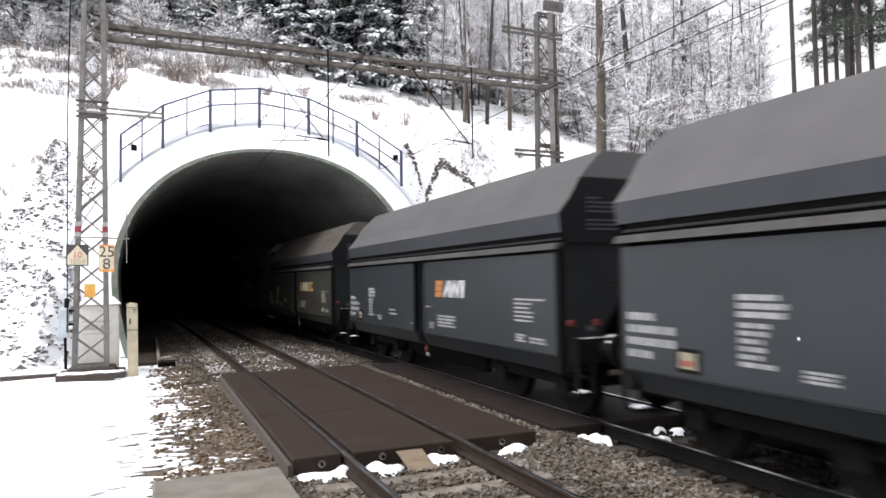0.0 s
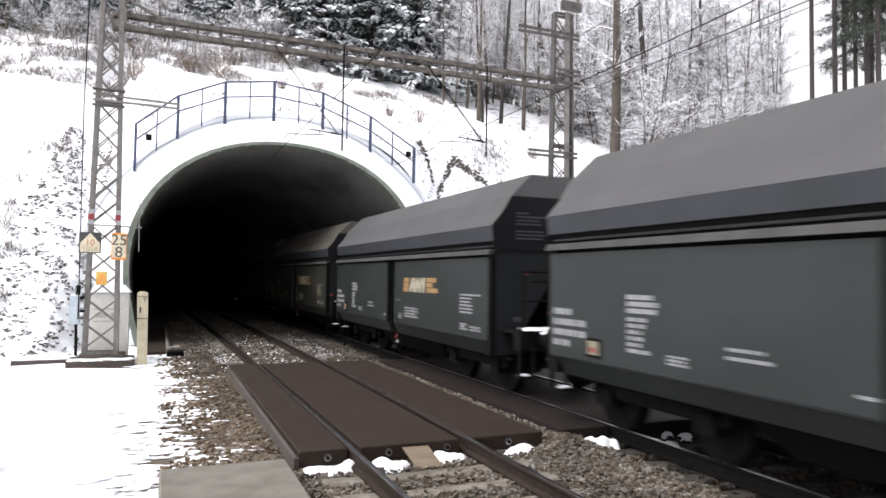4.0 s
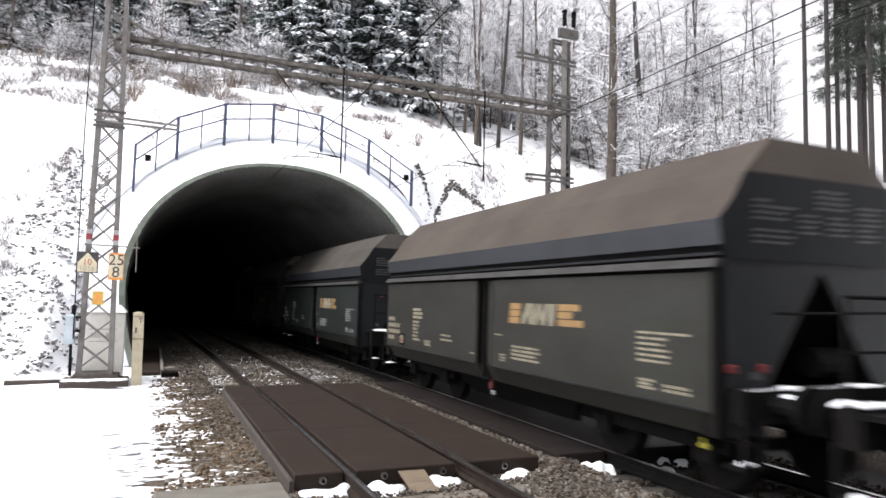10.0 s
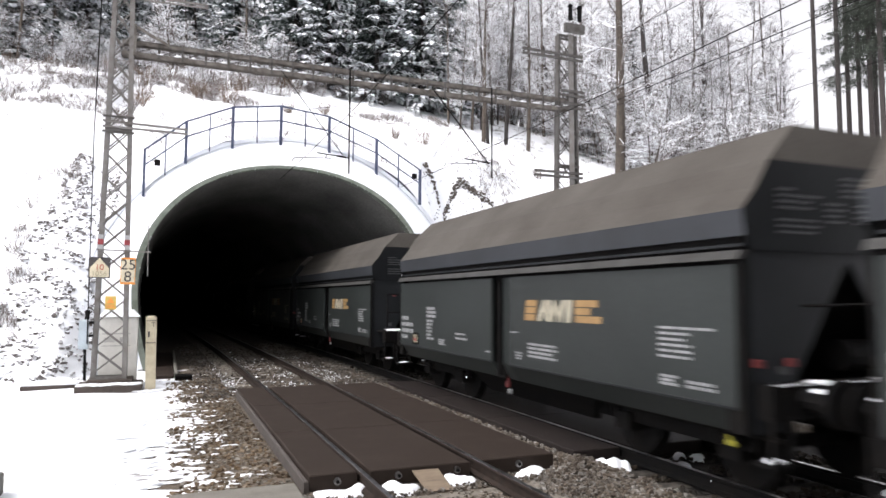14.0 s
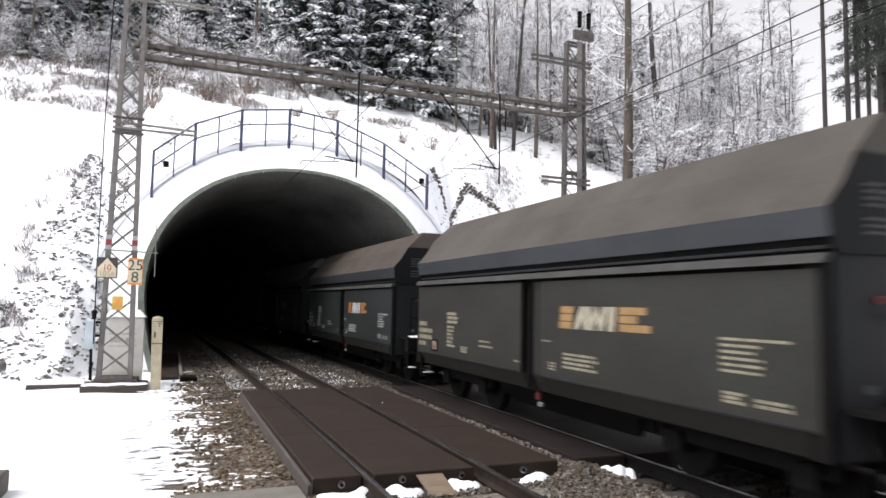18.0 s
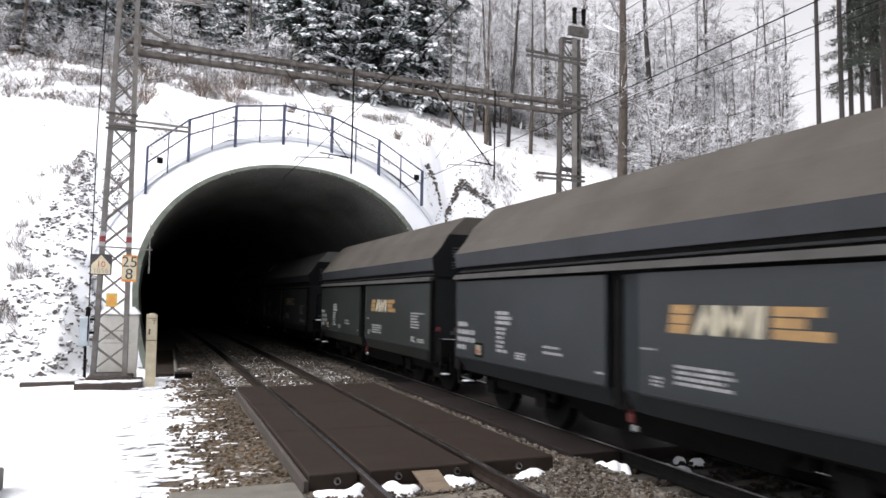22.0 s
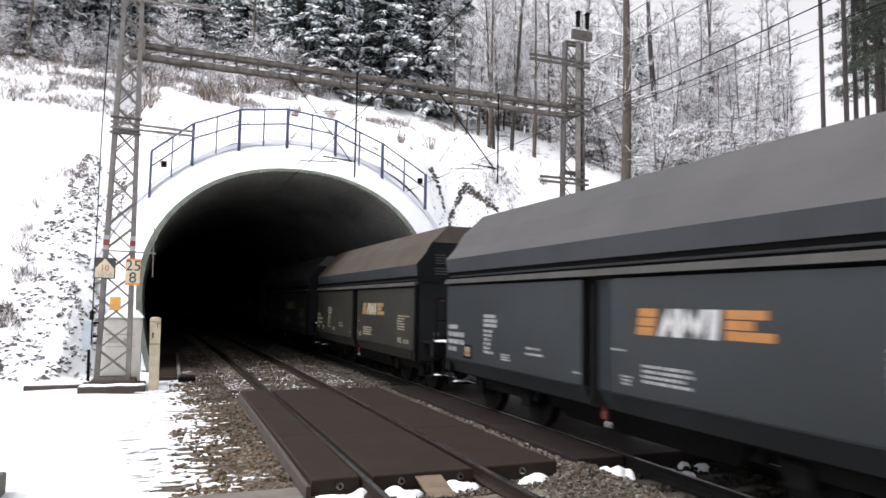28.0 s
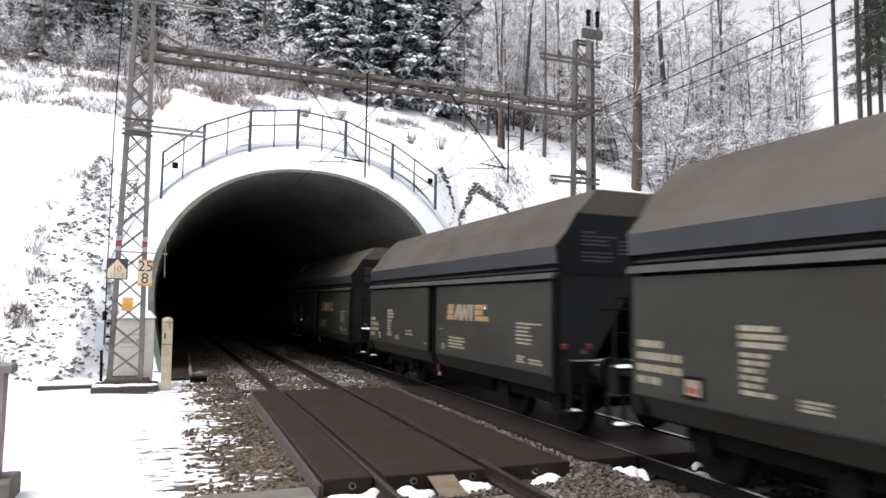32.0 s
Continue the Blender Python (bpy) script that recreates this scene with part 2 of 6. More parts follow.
EMBLEMCREAM = surface("emblem_cream", (0.36, 0.33, 0.25), 0.6, second=(0.27, 0.245, 0.18), scale=9, fine=0.1, bump=0)
OCHRE = surface("ochre_marking", (0.26, 0.155, 0.055), 0.6, second=(0.19, 0.112, 0.042), scale=9, fine=0.1, bump=0)
ORANGE = surface("orange_marking", (0.30, 0.125, 0.026), 0.55, second=(0.23, 0.096, 0.022), scale=9, fine=0.1, bump=0)
DULLRED = surface("dull_red_paint", (0.10, 0.013, 0.013), 0.6, scale=9, bump=0)
POLISHED = surface("polished_rail_head", (0.42, 0.41, 0.40), 0.36, 1.0, second=(0.16, 0.15, 0.14), scale=5, bump=0.02)
RED = surface("red_paint", (0.20, 0.025, 0.02), 0.5, scale=9, bump=0)
YELLOW = surface("yellow_paint", (0.24, 0.22, 0.02), 0.5, scale=9, bump=0)
STEEL = surface("worn_steel", (0.22, 0.215, 0.21), 0.35, 1.0, second=(0.14, 0.13, 0.12), scale=3, bump=0.05)
MASTDARK = surface("dark_galvanised", (0.1035, 0.099, 0.0945), 0.6, 0.3, second=(0.063, 0.0558, 0.0495), scale=6, bump=0.1, spec=0.2)
# place
SNOW = surface("snow", (0.84, 0.86, 0.89), 0.75, second=(0.80, 0.83, 0.87), scale=2, fine=0.03, fine_scale=120, bump=0.5, bump_scale=9, dist=0.03, spec=0.3)
CONCRETE = surface("weathered_concrete", (0.1451, 0.1372, 0.1174), 0.85, second=(0.09456, 0.08664, 0.0708), scale=3, bump=0.3)
MOSSY = surface("mossy_concrete", (0.21, 0.235, 0.20), 0.85, second=(0.12, 0.14, 0.11), scale=3.5, bump=0.3)
LINING = surface("sooty_lining", (0.2214, 0.2189, 0.2091), 0.9, second=(0.1148, 0.1132, 0.1082), scale=0.6, fine=0.15, fine_scale=14, bump=0.3, bump_scale=8, stretch=(1, 0.4, 1), spec=0.2)
MASTGREY = surface("grey_galvanised", (0.1921, 0.1862, 0.1769), 0.6, 0.2, second=(0.1339, 0.1164, 0.1048), scale=6, bump=0.1)
BEAMGREY = surface("beam_grey", (0.16, 0.145, 0.13), 0.65, 0.1, second=(0.068, 0.058, 0.05), scale=6, bump=0.1, spec=0.2)
BLUEPAINT = surface("blue_rail_paint", (0.04284, 0.0561, 0.1122), 0.5, second=(0.0306, 0.0408, 0.0765), scale=6, bump=0.05)
RUBBER = surface("rubber_panel", (0.0225, 0.0160, 0.0125), 0.75, second=(0.0310, 0.0228, 0.0182), scale=2.2, mix=(0.48, 0.8), fine=0.18, fine_scale=70, bump=0.35, bump_scale=90, dist=0.005, spec=0.13)
# far track's panels: oil, and the train's shade put into the colour
OILY_SHADED = surface("oily_shaded_panel", (0.0174, 0.01377, 0.01233), 0.7, second=(0.01305, 0.01015, 0.009425), scale=1.6, fine=0.15, fine_scale=90, bump=0.3, bump_scale=120, dist=0.004, spec=0.1)
DARKCONC = surface("dark_concrete", (0.075, 0.062, 0.054), 0.85, second=(0.05, 0.041, 0.036), scale=4, bump=0.3, spec=0.2)
RAILSIDE = surface("rusty_rail", (0.028, 0.020, 0.016), 0.8, second=(0.017, 0.013, 0.011), scale=9, bump=0.2, spec=0.12)
RAILTOP = surface("rail_head", (0.30, 0.30, 0.31), 0.33, 1.0, second=(0.10, 0.095, 0.09), scale=5, bump=0.03)
SLEEPER = surface("sleeper_concrete", (0.19, 0.172, 0.145), 0.85, second=(0.11, 0.097, 0.08), scale=7, bump=0.3, spread=0.15, spec=0.2)
BALLASTBED = surface("ballast_bed", (0.14, 0.1232, 0.1036), 0.9, second=(0.07, 0.0616, 0.0532), scale=16, mix=(0.35, 0.6), fine=0.35, fine_scale=45, bump=1.0, bump_scale=22, dist=0.05, spec=0.15)

# ---------------------------------------------------------------- the plan of the line
GAUGE = 1.507
NEAR_X, FAR_X = 2.207, 5.911          # left rails of the two tracks beside the camera
BEND = -0.0012


def off(y):
    """Sideways shift of the line, which bends gently to the left into the tunnel."""
    if y < 8:
        return 0.0
    if y < 90:
        return BEND * (y - 8) ** 2 / 2
    return BEND * 82 ** 2 / 2 + BEND * 82 * (y - 90)


def heading(y):
    return 0.0 if y < 8 else BEND * (min(y, 90) - 8)


def smooth(a, b, x):
    t = min(max((x - a) / (b - a), 0.0), 1.0)
    return t * t * (3 - 2 * t)


PORTAL_Y, COLLAR_Y = 23.0, 23.9
ARCH = (3.85, 2.2, 4.65, 4.19, 4.82)  # centre, left half-width, height and right half-width of the opening
COLLAR = (4.0, 1.0, 6.6)


def wave(x, y, s, a):
    return a * noise.noise((x / s, y / s, 3.7))


def ground_z(x, y):
    c = x - off(y)
    z = -0.24
    bed = smooth(-0.2, 0.9, c) * (1 - smooth(8.6, 9.6, c))
    z += 0.03 * bed
    # slope on the left of the portal
    y0 = 20.2 + 3.2 * smooth(-3.0, -0.6, x)
    left = max(0.0, y - y0) * 0.86
    left = left if left < 12.5 else 12.5 + (left - 12.5) * 0.4
    # bank behind the collar
    back = 7.35 + 0.48 * (y - 24) - 0.10 * max(0, x - 8) + 0.02 * max(0, x - 18)
    if y > 40:
        back -= 0.2 * (min(y, 120) - 40)
    # cutting on the right
    right = min(max(0.0, c - 9.7) * 0.62, 5.6 + 0.12 * max(0, c - 19))
    right *= smooth(-60, -5, y) * 0.6 + 0.4
    w = smooth(-2.4, -0.7, x)
    d = abs(x - COLLAR[0])
    if d < 9 and y < 36:
        top = COLLAR[1] + math.sqrt(max(0.0, COLLAR[2] ** 2 - d * d)) + 3.0 * max(0.0, d - COLLAR[2])
        back = min(back, top + 0.06 + 0.55 * (y - COLLAR_Y) + 1.6 * max(0, y - COLLAR_Y - 0.3) * smooth(3.5, 6.6, d))
    hill = left * (1 - w) + back * w
    if y > COLLAR_Y:
        r = smooth(COLLAR_Y, COLLAR_Y + 3, y) if c > 9.7 else 1.0
        z = max(z, right) * (1 - r) + max(hill, z) * r if c > 9.7 else max(hill, z)
    elif x < -1.2:
        z = max(z, z + left)
    elif c > 9.7:
        z = max(z, right)
    z = min(z, 24.0)
    if z > 0.15:
        k = smooth(0.15, 1.5, z)
        z += k * (wave(x, y, 2.2, 0.22) + wave(x, y, 0.7, 0.10))
    elif c < 0.2:
        z += wave(x, y, 1.6, 0.05) * (1 - smooth(-0.8, 0.2, c))
    return z


def axis(lo, hi, step, far, grow=1.25):
    a = list(np.arange(lo, hi + 1e-6, step))
    s = step
    while a[-1] < far:
        s *= grow
        a.append(a[-1] + s)
    s = step
    while a[0] > -far:
        s *= grow
        a.insert(0, a[0] - s)
    return a


def build_ground():
    xs = axis(-14, 26, 0.25, 2400)
    ys = axis(5, 42, 0.25, 2400)
    ys = [y for y in ys if abs(y - COLLAR_Y) > 0.06]
    nx = len(xs)
    v = [(x, y, ground_z(x, y)) for y in ys for x in xs]
    f = []
    for j in range(len(ys) - 1):
        gap = ys[j] <= COLLAR_Y < ys[j + 1]
        for i in range(nx - 1):
            if gap and -2.4 < xs[i] and xs[i + 1] < 10.2:
                continue
            a = j * nx + i
            f.append((a, a + 1, a + 1 + nx, a + nx))
    me = bpy.data.meshes.new("ground")
    me.from_pydata(v, [], f)
    me.polygons.foreach_set("use_smooth", [True] * len(f))
    me.materials.append(GROUND)
    tagged(new("ground", me), "snow-covered ground, gravel verge and hillside with bare soil patches", "ground", kind="structure")


def ground_material():
    """Snow over brown gravel: the line bed and its verge are bare, streaks of snow lie between, soil shows on the steep bank."""
    m = bpy.data.materials.new("snowy_ground")
    m.use_nodes = True
    n, l = m.node_tree.nodes, m.node_tree.links
    b = n["Principled BSDF"]
    b.inputs["Roughness"].default_value, b.inputs["Specular IOR Level"].default_value = 0.85, 0.25
    geo = n.new("ShaderNodeNewGeometry")
    sep = n.new("ShaderNodeSeparateXYZ")
    l.new(geo.outputs["Position"], sep.inputs[0])

    def tex(s, stretch=(1, 1, 1), detail=5.0):
        mp = n.new("ShaderNodeMapping")
        mp.inputs["Scale"].default_value = stretch
        l.new(geo.outputs["Position"], mp.inputs["Vector"])
        t = n.new("ShaderNodeTexNoise")
        t.inputs["Scale"].default_value, t.inputs["Detail"].default_value = s, detail
        l.new(mp.outputs[0], t.inputs["Vector"])
        return t.outputs[0]

    def rng_(src, a, c, lo=0.0, hi=1.0):
        r = n.new("ShaderNodeMapRange")
        for i, val in enumerate((a, c, lo, hi)):
            r.inputs[i + 1].default_value = val
        l.new(src, r.inputs[0])
        return r.outputs[0]

    def op(kind, a, c):
        x = n.new("ShaderNodeMath")
        x.operation = kind
        for sock, val in zip(x.inputs, (a, c)):
            if isinstance(val, float):
                sock.default_value = val
            else:
                l.new(val, sock)
        return x.outputs[0]

    def mix(a, c, fac):
        x = n.new("ShaderNodeMix")
        x.data_type = "RGBA"
        for sock, val in ((x.inputs[6], a), (x.inputs[7], c)):
            if isinstance(val, tuple):
                sock.default_value = (*val, 1)
            else:
                l.new(val, sock)
        l.new(fac, x.inputs[0])
        return x.outputs[2]

    stone = mix((0.105, 0.082, 0.060), (0.042, 0.034, 0.026), rng_(tex(17.0), 0.38, 0.6))
    stone = mix(stone, (0.17, 0.16, 0.14), rng_(tex(31.0), 0.58, 0.72))
    # bare from the verge to the far side of the line
    edge = op("ADD", sep.outputs[0], rng_(tex(1.3, (0.45, 1.5, 1)), 0.25, 0.75, -1.1, 1.1))
    fine = op("ADD", edge, rng_(tex(7.0, (0.5, 1.6, 1)), 0.25, 0.75, -0.75, 0.75))
    bare = rng_(fine, 0.1, 0.35)
    bare = op("MULTIPLY", bare, rng_(sep.outputs[0], 10.4, 11.6, 1.0, 0.0))
    bare = op("MULTIPLY", bare, rng_(sep.outputs[0], -0.55, -0.1))
    low = rng_(sep.outputs[2], -0.02, 0.25, 1.0, 0.0)
    bare = op("MULTIPLY", bare, low)
    # soil and grass on the banks
    tuft = rng_(tex(1.5, (1.0, 1.0, 2.2), 8.0), 0.60, 0.66)
    tuft = op("MULTIPLY", tuft, rng_(sep.outputs[2], 9.2, 10.4))
    zone = rng_(tex(0.22), 0.42, 0.56)
    tuft = op("MULTIPLY", tuft, zone)
    soil = mix((0.12, 0.095, 0.07), (0.05, 0.042, 0.033), tex(6.0))
    col = mix((0.84, 0.86, 0.89), soil, tuft)
    col = mix(col, stone, bare)
    # band under the train: grime, and the train's shade painted in with it
    grime_shade = op("MULTIPLY", rng_(op("ADD", sep.outputs[0], rng_(tex(2.0), 0.25, 0.75, -0.3, 0.3)), 5.35, 5.75), rng_(sep.outputs[0], 9.4, 10.0, 1.0, 0.0))
    grime_shade = op("MULTIPLY", grime_shade, low)
    col = mix(col, (0.011, 0.0095, 0.0085), grime_shade)
    l.new(col, b.inputs["Base Color"])
    bp = n.new("ShaderNodeBump")
    bp.inputs["Strength"].default_value, bp.inputs["Distance"].default_value = 0.6, 0.05
    l.new(tex(14.0), bp.inputs["Height"])
    l.new(bp.outputs[0], b.inputs["Normal"])
    return m


GROUND = ground_material()
build_ground()


# ---------------------------------------------------------------- tunnel and portal
def arch(cx, cz, r, half, steps=40, base=-0.5):
    """The collar's outline from the left foot over the crown to the right foot."""
    pts = [(cx - half, base)]
    a0 = math.acos(min(1, half / r))
    for i in range(steps + 1):
        a = math.pi - a0 - (math.pi - 2 * a0) * i / steps
        pts.append((cx + r * math.cos(a), cz + r * math.sin(a)))
    pts.append((cx + half, base))
    return pts


def mouth(grow=0.0, crown=0.0, upper=32, lower=5):
    """The opening's horseshoe outline: a flat-crowned vault on walls that draw in towards the ground."""
    cx, cz, b, n = ARCH[0], ARCH[1], ARCH[3] + crown, 2.15
    pts = []
    for side, a in ((-1, ARCH[2] + grow), (1, ARCH[4] + grow)):
        wall = []
        for i in range(lower):
            z = -0.5 + (cz + 0.5) * i / lower
            wall.append((cx + side * (a - 0.42 * ((cz - z) / 2.44) ** 1.8), z))
        for i in range(upper // 2 + 1):
            t = math.pi / 2 * i / (upper // 2)
            wall.append((cx + side * a * math.cos(t) ** (2 / n), cz + b * math.sin(t) ** (2 / n)))
        pts += wall if side < 0 else wall[-2::-1]
    return pts


def build_tunnel():
    inner = mouth()
    g = Geo()
    ys = [PORTAL_Y + 0.35] + [24 + 3 * i for i in range(30)] + [120, 160, 220, 300, 400, 560]
    m = len(inner)
    for y in ys:
        d = off(y) - off(PORTAL_Y)
        g.v += [(x + d, y, z) for x, z in inner]
    for k in range(len(ys) - 1):
        for i in range(m - 1):
            g.f.append((k * m + i, (k + 1) * m + i, (k + 1) * m + i + 1, k * m + i + 1))
    g.f.append(tuple((len(ys) - 1) * m + i for i in range(m)))
    bed_ = Geo()
    for y in ys:
        d = off(y) - off(PORTAL_Y)
        bed_.v += [(-0.7 + d, y - 0.4, -0.215), (8.9 + d, y - 0.4, -0.215)]
    bed_.f += [(2 * k, 2 * k + 1, 2 * k + 3, 2 * k + 2) for k in range(len(ys) - 1)]
    solid("tunnel_bed", bed_, BALLASTBED, "dark dirty ballast bed inside the tunnel", kind="structure")
    solid("tunnel_lining", g, LINING, "sooty dark concrete tunnel lining", kind="structure", smooth=True)
    # the rim, a grey-green concrete ring standing proud of the lining
    port = thing("portal", "snow-covered concrete tunnel portal with a mossy rim", "tunnel portal", kind="structure")
    rim = Geo()
    outer = mouth(0.18, 0.10)
    n = len(inner)
    a, b = PORTAL_Y - 0.02, PORTAL_Y + 0.36
    for i in range(n - 1):
        (x0, z0), (x1, z1), (u0, w0), (u1, w1) = inner[i], inner[i + 1], outer[i], outer[i + 1]
        rim.hexa([(x0, a, z0), (u0, a, w0), (u0, b, w0), (x0, b, z0), (x1, a, z1), (u1, a, w1), (u1, b, w1), (x1, b, z1)])
    part("rim", rim, MOSSY, port, "grey-green mossy concrete rim")
    # the sloping collar with snow on it
    col = Geo()
    out2 = arch(COLLAR[0], COLLAR[1], COLLAR[2], 6.45, steps=n - 3)
    k = 6
    for i in range(n):
        (x0, z0), (x1, z1) = outer[i], out2[i]
        for j in range(k + 1):
            t = j / k
            h = 0.05 * math.sin(t * math.pi) + (wave(x0 + t, z0, 0.5, 0.02) if 0 < j < k else 0)
            col.v.append((x0 + (x1 - x0) * t, a + 0.03 + (COLLAR_Y + 0.25 - a) * t - h, z0 + (z1 - z0) * t + h))
    for i in range(n - 1):
        for j in range(k):
            p = i * (k + 1) + j
            col.f.append((p, p + k + 1, p + k + 2, p + 1))
    part("collar", col, SNOW, port, "sloping collar under smooth snow", smooth=True)
    edge = Geo()
    out3 = arch(COLLAR[0], COLLAR[1], COLLAR[2] + 0.14, 6.59, steps=n - 3)
    a2, b2 = COLLAR_Y + 0.2, COLLAR_Y + 1.6
    for i in range(n - 1):
        (x0, z0), (x1, z1), (u0, w0), (u1, w1) = out2[i], out2[i + 1], out3[i], out3[i + 1]
        edge.hexa([(x0, a2, z0), (u0, a2, w0), (u0, b2, w0), (x0, b2, z0), (x1, a2, z1), (u1, a2, w1), (u1, b2, w1), (x1, b2, z1)])
    part("kerb", edge, SNOW, port, "snowed-up kerb")
    # ragged icicles and moss along the rim's lower edge
    rag = Geo()
    for i in range(60):
        t = rng.uniform(0.12, 0.88) * (n - 1)
        q = int(t)
        x = inner[q][0] + (inner[min(q + 1, n - 1)][0] - inner[q][0]) * (t - q)
        z = inner[q][1] + (inner[min(q + 1, n - 1)][1] - inner[q][1]) * (t - q)
        s = rng.uniform(0.012, 0.035)
        rag.tube((x, a + 0.01, z + 0.03), (x + rng.uniform(-0.03, 0.03), a + 0.02, z - s), s * 0.5, 0.004, seg=4)
    part("crust", rag, SNOW, port, "ragged icy crust on the rim")


build_tunnel()


def build_railing():
    """Blue tube railing that follows the collar in straight bays."""
    rail = thing("railing", "dark blue painted steel railing above the tunnel portal", "railing", at=pose(0, COLLAR_Y, 0))
    posts = [(-0.77, 5.54), (0.48, 6.72), (1.96, 7.37), (3.58, 7.59), (5.30, 7.39), (7.08, 6.73), (8.80, 5.81)]
    top = [(x, z + (1.30 if i in (0,) else 1.18 if i < 6 else 1.08)) for i, (x, z) in enumerate(posts)]
    for i in range(len(posts)):
        (x, z), (u, w) = posts[i], top[i]
        part("post", Geo().bar((x, 0, z - 0.25), (u, 0, w + 0.02), 0.095 if i else 0.08, 0.08, (0, 1, 0)), BLUEPAINT, rail)
        if i:
            (x0, z0), (u0, w0) = posts[i - 1], top[i - 1]
            part("top_rail", Geo().tube((u0, 0, w0), (u, 0, w), 0.032, seg=8), BLUEPAINT, rail)
            part("middle_rail", Geo().tube((u0, 0, w0 - 0.52), (u, 0, w - 0.52), 0.026, seg=8), BLUEPAINT, rail)
            part("baluster", Geo().bar(((x0 + x) / 2, 0, (z0 + z) / 2 - 0.1), ((u0 + u) / 2, 0, (w0 + w) / 2), 0.045, 0.045, (0, 1, 0)), BLUEPAINT, rail)
    for x, z in ((-0.38, 6.42), (8.55, 6.62)):
        part("clamp", Geo().slab(x - 0.09, x + 0.09, -0.12, -0.04, z - 0.1, z + 0.1), DARK, rail)


build_railing()


# ---------------------------------------------------------------- tracks
def rail_profile(x):
    return [(x - 0.07, -0.172), (x + 0.07, -0.172), (x + 0.07, -0.160), (x + 0.012, -0.135), (x + 0.010, -0.045), (x + 0.036, -0.032), (x + 0.036, -0.004), (x + 0.028, -0.0005),
            (x - 0.028, -0.0005), (x - 0.036, -0.004), (x - 0.036, -0.032), (x - 0.010, -0.045), (x - 0.012, -0.135), (x - 0.07, -0.160)]


def sweep(prof, ys):
    g, m = Geo(), len(prof)
    for y in ys:
        g.v += [(x + off(y), y, z) for x, z in prof]
    for k in range(len(ys) - 1):
        for i in range(m):
            j = (i + 1) % m
            g.f.append((k * m + i, k * m + j, (k + 1) * m + j, (k + 1) * m + i))
    g.f.append(tuple(reversed(range(m))))
    g.f.append(tuple((len(ys) - 1) * m + i for i in range(m)))
    return g


TRACK_YS = [-520, -200, -60] + [-20 + 2 * i for i in range(56)] + [120, 200, 320, 560]


def sleeper_mesh(mat):
    g = Geo()
    prof = [(-0.15, -0.42), (0.15, -0.42), (0.13, -0.20), (0.10, -0.175), (-0.10, -0.175), (-0.13, -0.20)]
    n = len(prof)
    for x in (-1.25, -0.5, 0.5, 1.25):
        d = -0.03 if abs(x) < 1 else 0.0
        g.v += [(x, y, z + d) for y, z in prof]
    for k in range(3):
        for i in range(n):
            j = (i + 1) % n
            g.f.append((k * n + i, k * n + j, (k + 1) * n + j, (k + 1) * n + i))
    g.f.append(tuple(reversed(range(n))))
    g.f.append(tuple(3 * n + i for i in range(n)))
    me = g.mesh("sleeper")
    me.materials.append(mat)
    return me


SLEEPER_MESH = sleeper_mesh(SLEEPER)
# far sleepers are darker: the shade under the train is in their colour
SHADED_SLEEPER_MESH = sleeper_mesh(surface("oily_shaded_sleeper", (0.060, 0.054, 0.046), 0.8, second=(0.028, 0.025, 0.022), scale=7, bump=0.3, spread=0.2, spec=0.2))


def build_track(x0, label):
    tr = thing("track", label, "railway track", "two tracks", "structure")
    for x in (x0, x0 + GAUGE):
        # far rails take near-black, which holds the train's shade
        r = part("rail", sweep(rail_profile(x), TRACK_YS), RAILSIDE if x0 == NEAR_X else DARK, tr)
        head = [(x - 0.033, -0.006), (x + 0.033, -0.006), (x + 0.026, 0.0015), (x - 0.026, 0.0015)]
        part("rail_head", sweep(head, TRACK_YS), RAILTOP if x0 == NEAR_X else POLISHED, r, "polished running surface")
    y = 3.0
    while y < 46:
        if not 7.75 < y < 15.95:
            o = part("sleeper", SLEEPER_MESH if x0 == NEAR_X else SHADED_SLEEPER_MESH, SLEEPER, tr)
            o.location, o.rotation_euler = (x0 + GAUGE / 2 + off(y), y, rng.uniform(-0.008, 0.004)), (0, 0, -heading(y))
        y += 0.6
    return tr


build_track(NEAR_X, "rusty steel rails on concrete sleepers in grey-brown ballast")
build_track(FAR_X, "rails with a bright running edge under the train")


